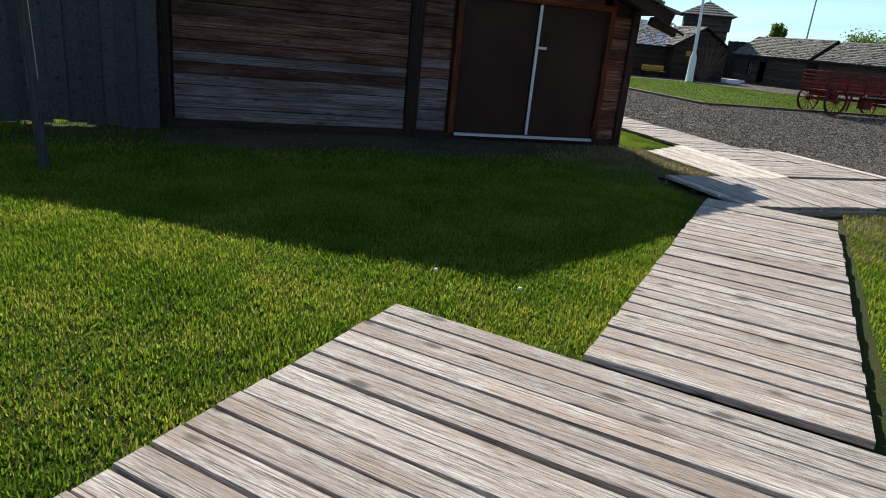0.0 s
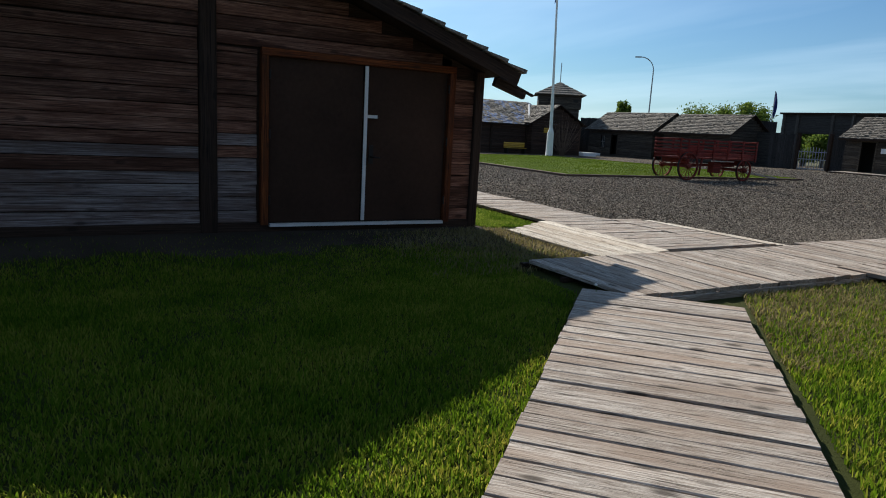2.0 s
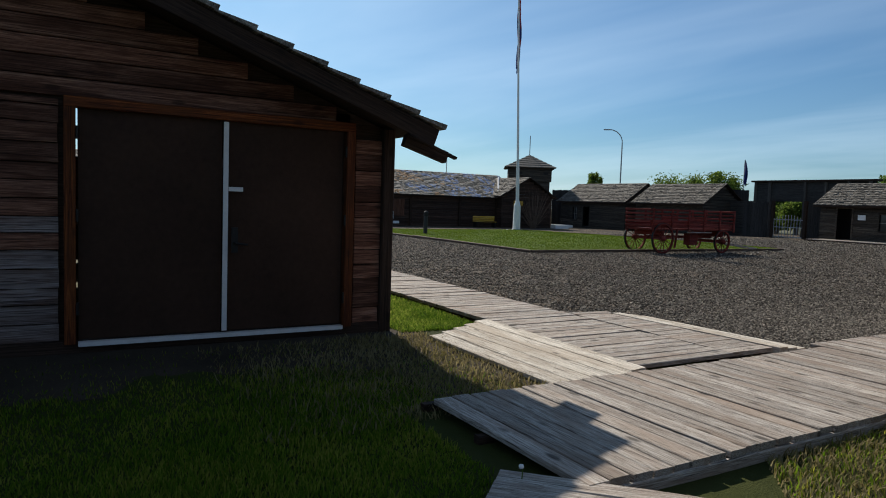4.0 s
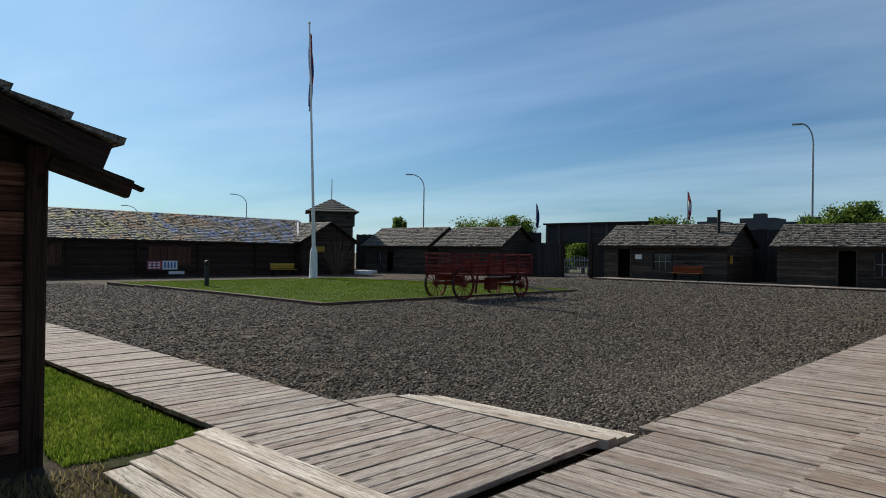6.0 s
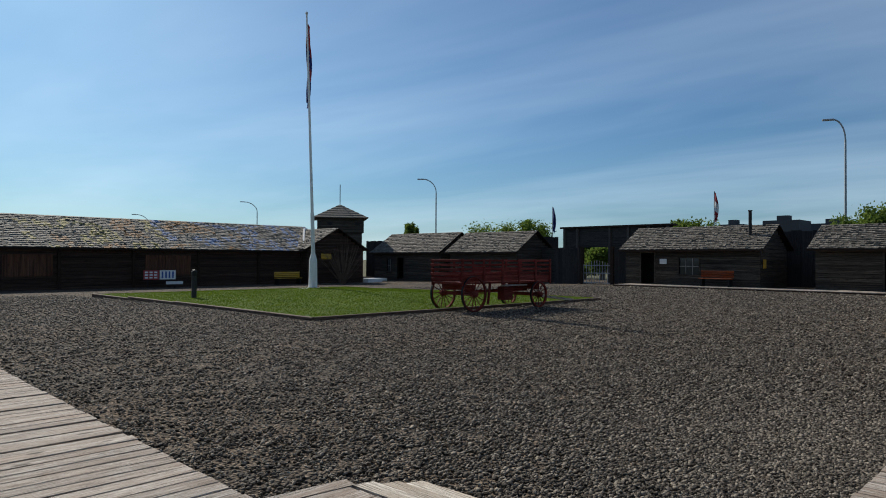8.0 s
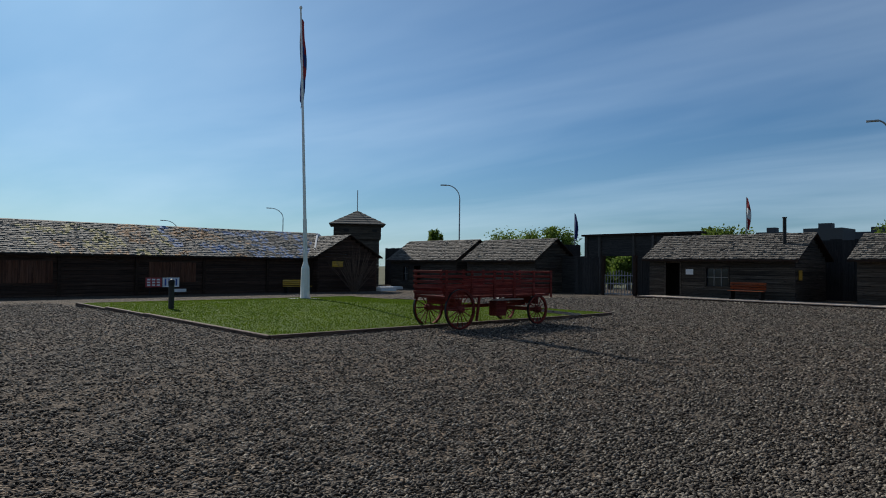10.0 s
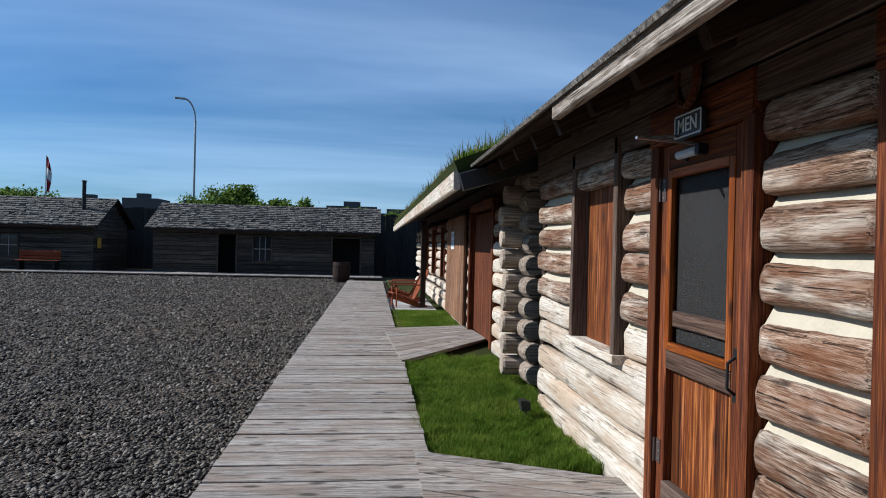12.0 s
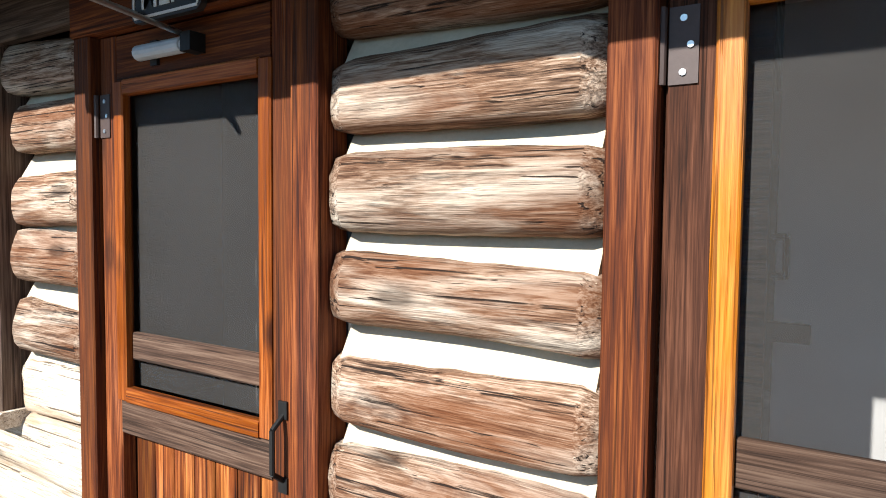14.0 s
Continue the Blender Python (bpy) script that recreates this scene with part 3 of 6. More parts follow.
sheet("lawn_mound", steps(LX0, LX1, 0.8), steps(LY0, LY1, 0.8), mound, TURF, "mown green lawn round the flagpole", "lawn")
mz = lambda xs, ys: np.array([mound(a, b) for a, b in zip(xs, ys)]) - 0.005
grass("lawn_grass", 80000, in_rect(LX0 + 0.1, LX1 - 0.1, LY0 + 0.1, LY1 - 0.1), mz, 0.015, 0.04, BLADE_MOWN, "mown grass of the flagpole lawn", lean=0.9, width=0.012)
edging = thing("lawn_edging", (0, 0, 0), "low weathered timber edging round the flagpole lawn", "edging")
for x0, y0, x1, y1 in [(LX0, LY0, LX1, LY0), (LX0, LY0, LX0, LY1), (LX1, LY0, LX1, LY1), (LX0, LY1, LX1, LY1)]:
    n = round(math.hypot(x1 - x0, y1 - y0) / 4.0)
    for i in range(n):
        a, c = i / n, (i + 1) / n
        px, py = x0 + (x1 - x0) * a, y0 + (y1 - y0) * a
        qx, qy = x0 + (x1 - x0) * c, y0 + (y1 - y0) * c
        part("timber", Shape().beam(math.hypot(qx - px, qy - py) - 0.02, 0.11, 0.17, 0.012), GREYRAIL, edging, m=pose(px, py, ground_z(px, py) + 0.085, 0, 0, math.degrees(math.atan2(qy - py, qx - px))))

# loose stones where the walker passes nearest
def stones(name, n, inside, size, label):
    p = inside(n)
    n = len(p)
    c = np.c_[p, ground_zs(p[:, 1]) + RNG.uniform(-0.002, 0.008, n)]
    base = np.array([(1, 0, 0), (0, 1, 0), (-1, 0, 0), (0, -1, 0), (0.15, 0.1, 0.75), (0, 0, -0.6)])
    s = RNG.uniform(0.45, 1.0, n) * (size + 0.0011 * np.hypot(p[:, 0] - 12, p[:, 1] - 7.5))
    j = base[None] * RNG.uniform(0.6, 1.3, (n, 6, 1)) + RNG.normal(0, 0.12, (n, 6, 3))
    a = RNG.uniform(0, 6.283, n)
    ca, sa = np.cos(a)[:, None], np.sin(a)[:, None]
    tilt = RNG.normal(0, 0.35, (n, 1))
    x = j[:, :, 0] * ca - j[:, :, 1] * sa
    y = j[:, :, 0] * sa + j[:, :, 1] * ca
    z = j[:, :, 2] * 0.8 + x * tilt
    v = (np.stack([x, y, z], 2) * s[:, None, None] + c[:, None]).reshape(-1, 3)
    q = np.array([(0, 1, 4), (1, 2, 4), (2, 3, 4), (3, 0, 4), (1, 0, 5), (2, 1, 5), (3, 2, 5), (0, 3, 5)])
    f = ((np.arange(n) * 6)[:, None, None] + q[None]).reshape(-1, 3)
    return tagged(new(name, bulk_mesh(name, v, f, STONE)), label, "gravel", kind="stuff")


yard = lambda x, y: ~((x < 9.95) & (y < 9.8)) & ~((x > LX0 - 0.1) & (x < LX1 + 0.1) & (y > LY0 - 0.1))


def fan(n):
    """Places thinning out away from the walkway, with no edge."""
    r, a = 32 * RNG.uniform(0, 1, n) ** 1.5, RNG.uniform(-0.05, np.pi + 0.1, n)
    p = np.c_[12.5 + r * np.cos(a) * 1.1 + RNG.normal(0, 1.2, n), 7.0 + r * np.sin(a) + np.abs(RNG.normal(0, 0.9, n))]
    x, y = p[:, 0], p[:, 1]
    return p[(x > 8.95) & (y > 7.52) & (x < 42) & (y < 44) & yard(x, y)]


stones("gravel_stones", 240000, fan, 0.024, "loose angular grey gravel covering the yard")


# ---- boardwalks ----
def board_meshes(l, w, n=6):
    return [Shape().beam(l + random.uniform(-0.006, 0.006), w, 0.04, 0.005, wob=0.004).mesh("board", DECK) for _ in range(n)]


def run_of_boards(walk_thing, origin, along, across_len, count, pitch, zf=None, jitter=0.006):
    """Boards laid across a walk: origin is one end of the first board, along the walking way in degrees; boards reach to its right."""
    ms = board_meshes(across_len, pitch - 0.012)
    a = radians(along)
    for i in range(count):
        d = (i + 0.5) * pitch
        x, y = origin[0] + math.cos(a) * d, origin[1] + math.sin(a) * d
        z = (zf(x, y) if zf else 0.0) + random.uniform(-0.004, 0.004)
        sh = random.uniform(-jitter, jitter)
        m = pose(x + math.sin(a) * sh, y - math.cos(a) * sh, z, random.uniform(-0.4, 0.4), random.uniform(-0.25, 0.25), along - 90 + random.uniform(-0.3, 0.3))
        part("board", random.choice(ms), None, walk_thing, m=m)


def joist(walk_thing, a, b, z=-0.045, w=0.06, h=0.09):
    part("joist", Shape().beam(math.hypot(b[0] - a[0], b[1] - a[1]), w, h), TIMBER, walk_thing, m=pose(a[0], a[1], z, 0, 0, math.degrees(math.atan2(b[1] - a[1], b[0] - a[0]))))


walk_a = thing("boardwalk", (0, 0, 0), "weathered grey plank walkway running diagonally over the lawn", "boardwalk")
u = math.sqrt(0.5)
# diagonal walk: left edge starts where the wider platform ends
run_of_boards(walk_a, (1.89, 2.80), 44.6, 1.29, 31, 0.154)
for off in (0.08, 0.65, 1.21):
    joist(walk_a, (1.89 + off * u, 2.80 - off * u), (5.27 + off * u, 6.13 - off * u))
platform = thing("boardwalk_platform", (0, 0, 0), "wide weathered plank platform at the end of the walkway", "boardwalk")
run_of_boards(platform, (1.07 - 0.152 * 22 * u, 3.56 - 0.152 * 22 * u), 44.6, 2.5, 22, 0.152)
for off in (0.1, 1.2, 2.4):
    joist(platform, (-1.25 + off * u, 1.2 - off * u), (1.05 + off * u, 3.5 - off * u))
run_of_boards(platform, (-3.2, 1.75), 0, 2.2, 18, 0.152)

walk_b = thing("boardwalk", (0, 0, 0), "long weathered grey plank walkway along the log buildings", "boardwalk")
run_of_boards(walk_b, (5.55, 7.32), 0, 1.52, 31, 0.146)
run_of_boards(walk_b, (10.08, 7.46), 0, 1.43, 198, 0.146)
for y in (5.95, 6.7, 7.38):
    joist(walk_b, (5.5, y if y > 6 else 5.88), (39.0, y if y < 6 or y < 7 else 7.38))
part("edge_board", Shape().beam(5.0, 0.035, 0.12), DECK, walk_b, m=pose(5.6, 5.8, -0.04))

walk_c = thing("boardwalk", (0, 0, 0), "weathered plank walkway running along the yard's edge", "boardwalk")
CZ = lambda x, y: ground_z(x, y) + 0.12
run_of_boards(walk_c, (7.62, 7.47), 90, 1.26, 246, 0.148, CZ)
for x in (7.7, 8.75):
    joist(walk_c, (x, 7.5), (x, 26), -0.045)

# flared pad where the walk meets the gravel
pad = thing("walkway_pad", (0, 0, 0), "flared plank pad sloping from the walkway to the gravel", "boardwalk")
for i in range(15):
    y0 = 7.5 + i * 0.148
    part("board", Shape().prism([(8.9, y0), (9.52 - i * 0.008, y0), (9.52 - i * 0.008, y0 + 0.137), (8.9, y0 + 0.137)], -0.045, random.uniform(-0.004, 0.004)), DECK, pad)
for i in range(3):
    x0, x1 = 9.53 + i * 0.15, 9.665 + i * 0.15
    part("board", Shape().prism([(x0 + 0.02, 7.44), (x1 + 0.02, 7.44), (x1 - 0.1, 9.62 - i * 0.06), (x0 - 0.1, 9.66 - i * 0.06)], -0.07 - i * 0.012, 0.006 - i * 0.018), DECK_NEW_Y, pad)
part("board", Shape().prism([(8.9, 9.72), (9.45, 9.66), (9.47, 9.8 - 0.02), (8.9, 9.84)], -0.05, 0.004), DECK, pad)
ramp_pad = thing("walkway_ramp", (0, 0, 0), "pale sunlit plank ramp from the walkway towards the store door", "ramp")
for i in range(5):
    x0 = 6.66 + i * 0.191
    part("board", Shape().beam(2.2 + i * 0.045, 0.18, 0.04, 0.005, wob=0.004), DECK_NEW, ramp_pad, m=pose(x0 + 0.09, 7.2 + i * 0.04, -0.04 + i * 0.012, 0, 0, 90) @ pose(0, 0, 0, -3.6, 0, 0))
for y in (7.4, 9.2):
    joist(ramp_pad, (6.68, y), (7.58, y), -0.1, 0.09, 0.06)

# pads in front of the log buildings
def pad_boards(owner, count, near, far, zz=0.004):
    """Boards between the line near (a to b) and the line far (a to b)."""
    (ax, ay), (bx, by) = near
    (cx, cy), (dx, dy) = far
    for i in range(count):
        t0, t1 = i / count, (i + 1) / count - 0.07 / count
        p = [(ax + (bx - ax) * t, ay + (by - ay) * t) for t in (t0, t1)]
        q = [(cx + (dx - cx) * t, cy + (dy - cy) * t) for t in (t1, t0)]
        part("board", Shape().prism(p + q, zz - 0.04, zz + random.uniform(-0.003, 0.004)), DECK_Y, owner)


pad_men = thing("walkway_pad", (0, 0, 0), "plank landing in front of the washroom doors", "boardwalk")
pad_boards(pad_men, 48, ((16.33, 6.13), (8.9, 6.13)), ((15.66, 4.72), (8.9, 4.72)), 0.012)
joist(pad_men, (8.9, 5.3), (15.7, 5.3), -0.045)
joist(pad_men, (8.9, 4.85), (15.5, 4.85), -0.045)
pad_door = thing("walkway_pad", (0, 0, 0), "fan shaped plank landing at the sod roofed house", "boardwalk")
pad_boards(pad_door, 9, ((23.32, 6.24), (19.96, 6.06)), ((23.88, 4.72), (22.06, 4.62)), 0.012)
joist(pad_door, (21.2, 5.3), (23.4, 5.4), -0.045)
joist(pad_door, (20.2, 6.0), (23.3, 6.1), -0.045)

# raised walk before the eastern cabins
walk_e = thing("boardwalk", (0, 0, 0), "pale plank walk in front of the far cabins", "boardwalk")
run_of_boards(walk_e, (42.2, 6.0), 90, 1.9, 68, 0.31, lambda x, y: -0.02)
part("edge_board", Shape().beam(21.2, 0.05, 0.12), TIMBER, walk_e, m=pose(42.18, 6.0, -0.05, 0, 0, 90))


# ---- the dark store with the double door ----
store = thing("store_building", (0, 0, 0), "dark stained plank storehouse with a shallow gable roof", "building")
SY, SX0, SX1, RX, RZ = 9.98, -0.76, 6.46, 2.9, 3.46
EZ = 2.11
slope = (RZ - EZ) / (6.68 - RX)
roof_z = lambda x: RZ - abs(x - RX) * slope
# wall core with the door opening left out
core = Shape()
core.box(SX0, 3.42, SY + 0.05, SY + 0.2, -0.1, 2.0).box(5.98, SX1, SY + 0.05, SY + 0.2, -0.1, 2.0).box(3.42, 5.98, SY + 0.05, SY + 0.2, 2.1, 2.2)
core.prism([(SX0, 2.0), (3.42, 2.0), (3.42, 2.1), (5.98, 2.1), (5.98, 2.0), (SX1, 2.0), (SX1, roof_z(SX1) - 0.14), (RX, RZ - 0.14), (SX0, roof_z(SX0) - 0.14)], 0, 0.15, Matrix(((1, 0, 0, 0), (0, 0, 1, SY + 0.05), (0, 1, 0, 0), (0, 0, 0, 1))))
part("wall_core", core, TIMBER, store)
part("side_wall", Shape().box(SX1 - 0.15, SX1 - 0.02, SY + 0.2, SY + 9, -0.1, roof_z(SX1) - 0.1), SIDING, store)
part("side_wall", Shape().box(SX0, SX0 + 0.15, SY + 0.2, SY + 9, -0.1, roof_z(SX1) - 0.1), SIDING, store)
part("back_wall", Shape().box(SX0, SX1 - 0.02, SY + 9, SY + 9.15, -0.1, 2.0), SIDING, store)


def siding(x0, x1, z0, z1, pitch, grey=True):
    z = z0
    while z < z1 - 0.03:
        h = pitch * random.uniform(0.9, 1.1)
        zt = min(z + h, z1)
        tilt = random.uniform(1.5, 4.5)
        s = Shape().beam(x1 - x0 - random.uniform(0, 0.01), zt - z - 0.008, 0.045, 0.003, wob=0.004)
        part("plank", s, SIDING_GREY if grey and random.random() > z - 0.3 else SIDING, store, m=pose(x0, SY + 0.005, (z + zt) / 2, 90 - tilt, 0, 0))
        z = zt


siding(-0.52, 2.7, 0.02, 2.25, 0.155)
siding(2.9, 3.36, 0.02, 2.08, 0.155)
siding(6.04, 6.34, 0.02, 1.98, 0.155, False)
# gable planks, cut to the roof line
z = 2.1
while z < RZ - 0.3:
    zt = z + 0.16
    half = (RZ - 0.16 - zt) / slope
    x0, x1 = max(RX - half, 2.9 if z < 2.25 else -9), RX + half
    x0, x1 = max(x0, -0.5), min(x1, 6.34)
    if x1 > x0:
        part("plank", Shape().beam(x1 - x0, 0.152, 0.04, 0.004, wob=0.002), SIDING, store, m=pose(x0, SY + 0.004, (z + zt) / 2, 88.5, 0, 0))
    z = zt
for x, w in ((-0.66, 0.22), (2.8, 0.19), (6.4, 0.13)):
    part("post", Shape().beam(min(2.6, roof_z(x) - 0.14) + 0.1, w, 0.16, 0.012), TIMBER, store, m=pose(x, SY - 0.05, -0.1, 0, -90, 0) @ pose(0, 0, 0, 90, 0, 0))
part("sill_beam", Shape().beam(SX1 - SX0, 0.14, 0.12, 0.01), TIMBER, store, m=pose(SX0, SY + 0.04, 0.02))
# roof: stepped shingle courses on both slopes, with bargeboards and a gutter spout
for side in (1, -1):
    ln = (6.68 - RX) / math.cos(math.atan(slope))
    n = 12
    ang = math.degrees(math.atan(slope)) * side
    fr = pose(RX, 0, RZ - 0.06, 0, ang, 0)
    part("roof_deck", Shape().box(0, side * (ln - 0.05), SY - 0.62, SY + 9.6, -0.05, -0.012), TIMBER, store, m=fr)
    for i in range(n):
        a, c = ln * i / n, ln * (i + 1) / n + 0.03
        s = Shape()
        v0, v1 = SY - 0.68 - random.uniform(0, 0.02), SY + 9.65
        pts = [(side * a, 0.0), (side * c, 0.012), (side * c, 0.062), (side * a, 0.014)]
        s.add([(x, v0, zz) for x, zz in pts] + [(x, v1, zz) for x, zz in pts], [(0, 1, 2, 3), (7, 6, 5, 4), (0, 4, 5, 1), (1, 5, 6, 2), (2, 6, 7, 3), (3, 7, 4, 0)])
        part("shingle_course", s, SHINGLE if i else TIMBER, store, m=fr)
    part("bargeboard", Shape().beam(ln - 0.02, 0.04, 0.17, 0.006), TIMBER, store, m=fr @ (pose(0, SY - 0.63, -0.01) if side > 0 else pose(0, SY - 0.63, -0.01, 0, 0, 180)))
part("rafter_tail", Shape().beam(0.5, 0.09, 0.12, 0.01), TIMBER, store, m=pose(6.36, SY - 0.5, 1.99, 0, 17, 0))
part("gutter_spout", Shape().beam(0.55, 0.08, 0.025, 0.004), TIMBER, store, m=pose(6.33, SY - 0.62, 1.99, 0, 22, -8))

door = thing("double_door", (0, 0, 0), "closed brown painted metal double door with pale centre strip", "door")
for x0, x1 in ((3.5, 4.69), (4.73, 5.9)):
    part("door_leaf", Shape().beam(2.0, x1 - x0, 0.05, 0.004), DOORPAINT, door, m=pose((x0 + x1) / 2, SY - 0.0, 0.03, 0, -90, 0) @ pose(0, 0, 0, 90, 0, 0))
part("centre_strip", Shape().box(4.69, 4.735, SY - 0.07, SY - 0.052, 0.04, 2.0), WHITEMETAL, door, "pale metal astragal strip")
part("threshold", Shape().box(3.5, 5.9, SY - 0.09, SY + 0.05, -0.02, 0.018), WHITEMETAL, door, "pale metal threshold")
part("lock_plate", Shape().box(4.74, 4.87, SY - 0.075, SY - 0.055, 1.36, 1.4), WHITEMETAL, door)
lever = part("lever_plate", Shape().box(4.77, 4.83, SY - 0.07, SY - 0.055, 0.78, 1.02), DARKMETAL, door)
part("lever", Shape().rod((4.8, SY - 0.07, 0.87), (4.8, SY - 0.12, 0.87), 0.012).rod((4.8, SY - 0.12, 0.87), (4.91, SY - 0.12, 0.86), 0.01), DARKMETAL, lever)
for z in (0.25, 1.05, 1.75):
    part("hinge", Shape().rod((5.905, SY - 0.06, z), (5.905, SY - 0.06, z + 0.11), 0.012), DARKMETAL, door)
    part("hinge", Shape().rod((3.495, SY - 0.06, z), (3.495, SY - 0.06, z + 0.11), 0.012), DARKMETAL, door)
for x in (3.44, 5.96):
    part("jamb", Shape().beam(2.1, 0.09, 0.13, 0.006), REDTRIM_H, door, "red brown timber jamb", m=pose(x, SY - 0.065, 0.0, 0, -90, 0) @ pose(0, 0, 0, 90, 0, 0))
part("head", Shape().beam(2.6, 0.09, 0.13, 0.006), REDTRIM_H, door, "red brown timber head", m=pose(3.4, SY - 0.07, 2.06, 90, 0, 0))
part("outlet_box", Shape().box(-0.78, -0.7, SY - 0.2, SY - 0.13, 0.64, 0.76), WHITEMETAL, store, "small pale electrical box")

# board fence beside the store
fence = thing("board_fence", (0, 0, 0), "tall weathered grey vertical board fence beside the store", "fence")
x, k_f = -0.7, 0
while x > -7.2:
    k_f += 1
    w = random.uniform(0.17, 0.25)
    gap = 0.07 if -1.9 < x < -1.6 else random.uniform(0, 0.04)
    part("fence_board", Shape().beam(2.5 - gap, w + 0.02, 0.03, 0.004, wob=0.003), FENCE_GREY, fence, m=pose(x - w / 2, SY - 0.25 + (0.032 if k_f % 2 else 0), -0.1 + gap, 0, -90, 0) @ pose(0, 0, 0, 90, 0, 0))
    x -= w
for z in (0.45, 1.9):
    part("fence_rail", Shape().beam(6.6, 0.09, 0.05), FENCE_GREY, fence, m=pose(-7.4, SY - 0.18, z, 90, 0, 0))
pipe = solid("leaning_post", Shape().rod((-1.5, 7.2, -0.12), (-1.62, 7.3, 2.9), 0.05, 0.045, 10), FENCE_GREY, "slender grey wooden post standing in the lawn", "post", smooth=False)


# ---- the washroom log building ----
LYW = 4.86  # face of the logs
wash = thing("log_washroom_building", (0, 0, 0), "hewn log washroom building with cream chinking and deep eave", "building")


def log_mesh(l, h, dep, mat, seed, round_a=True, round_b=True):
    """A hewn log along x: flattened face towards +y, bulging, uneven, with rounded ends."""
    rng = random.Random(seed)
    prof = [(-0.62, -0.5), (0.42, -0.495), (0.8, -0.44), (0.95, -0.33), (1.0, -0.16), (0.99, 0.02), (0.96, 0.18), (0.86, 0.33), (0.64, 0.44), (0.3, 0.49), (-0.62, 0.5)]
    n = max(5, int(l / 0.045))
    taper, cant = rng.uniform(-0.07, 0.07), rng.uniform(-0.012, 0.012)
    ph = [rng.uniform(0, 6.28) for _ in range(4)]
    s, v, k = Shape(), [], len(prof)
    for i in range(n + 1):
        x = l * i / n
        e = min(1.0, (0.72 + x / 0.08) if round_a else 1.0, (0.72 + (l - x) / 0.08) if round_b else 1.0)
        sag = 0.012 * math.sin(x * 1.3 + ph[0]) + 0.006 * math.sin(x * 4.1 + ph[1]) + cant * (x / min(l, 1.5) - 0.5)
        fat = 1 + 0.05 * math.sin(x * 1.9 + ph[2]) + 0.025 * math.sin(x * 7 + ph[3]) + taper * (x / min(l, 1.5) - 0.5)
        for a, c in prof:
            j = rng.uniform(-0.0016, 0.0016) + 0.0022 * math.sin(c * 31 + ph[1] + 0.9 * x)
            v.append((x, (a * dep * (e if a > 0 else 1) + j) * (fat if a > 0 else 1), c * h * fat * (0.75 + 0.25 * e) + sag + j))
    f = [(i * k + q, i * k + (q + 1) % k, (i + 1) * k + (q + 1) % k, (i + 1) * k + q) for i in range(n) for q in range(k)]
    f += [tuple(range(k - 1, -1, -1)), tuple(range(n * k, n * k + k))]
    s.add(v, f)
    return s.mesh("log", mat)


PITCH, Z0 = 0.225, -0.085
BAYS = [(9.0, 12.52), (13.575, 14.245), (15.285, 15.76), (16.76, 17.93)]
seed = 1
for r in range(10):
    zc = Z0 + 0.075 + r * PITCH
    spans = list(BAYS)
    if r <= 3:
        spans = BAYS[:2] + [(15.285, 17.93)]
    if r >= 9:
        spans = BAYS[:2] + [(15.285, 17.93)]
    for a, c in spans:
        seed += 1
        pale = r <= 4 and a > 15
        hh = 0.18 if not pale else 0.21
        part("log", log_mesh(c - a, hh, 0.085 if not pale else 0.06, LOG_PALE if pale else LOG, seed, a > 9.1, True), None, wash, m=pose(a, LYW - 0.07, zc + random.uniform(-0.008, 0.008)), smooth=True)
for a, c in BAYS:
    for r in range(9):
        zc = Z0 + 0.075 + r * PITCH
        if a > 15 and r < 4:
            continue
        s = Shape()
        s.add([(a + 0.02, LYW - 0.02, zc + 0.05), (c - 0.02, LYW - 0.02, zc + 0.05), (c - 0.02, LYW - 0.085, zc + 0.165), (a + 0.02, LYW - 0.085, zc + 0.165),
               (a + 0.02, LYW - 0.16, zc + 0.05), (c - 0.02, LYW - 0.16, zc + 0.05), (c - 0.02, LYW - 0.16, zc + 0.165), (a + 0.02, LYW - 0.16, zc + 0.165)],
              [(0, 1, 2, 3), (4, 7, 6, 5), (0, 3, 7, 4), (1, 5, 6, 2), (0, 4, 5, 1), (3, 2, 6, 7)])
        part("chinking", s, CHINK, wash, "cream mortar chinking")
# rough inner core so that no light passes between the logs, open at doors and window
cz = Shape()
for a, c in ((9.0, 12.56), (13.56, 14.26), (15.27, 15.78), (16.74, 17.9)):
    cz.box(a, c, LYW - 0.3, LYW - 0.13, -0.1, 2.42)
cz.box(15.78, 16.74, LYW - 0.3, LYW - 0.13, -0.1, 0.75)
cz.box(12.56, 13.56, LYW - 0.3, LYW - 0.13, 2.1, 2.42).box(14.26, 15.27, LYW - 0.3, LYW - 0.13, 2.1, 2.42).box(15.78, 16.74, LYW - 0.3, LYW - 0.13, 2.2, 2.42)
part("wall_core", cz, TIMBER, wash)
# plank header band under the eave
for i, (z0, z1) in enumerate(((2.1, 2.26), (2.26, 2.44), (2.44, 2.62))):
    part("header_plank", Shape().beam(8.93, z1 - z0 - 0.006, 0.05, 0.006, wob=0.003), GREYRAIL, wash, m=pose(9.0, LYW - 0.03 + i * 0.004, (z0 + z1) / 2, 90, 0, 0))
part("end_wall", Shape().box(17.85, 17.98, LYW - 5.2, LYW - 0.05, -0.1, 2.6), TIMBER, wash)
part("back_wall", Shape().box(9.0, 17.9, LYW - 5.3, LYW - 5.2, -0.1, 2.6), TIMBER, wash)
part("end_wall", Shape().box(9.0, 9.1, LYW - 5.2, LYW - 0.3, -0.1, 2.6), TIMBER, wash)
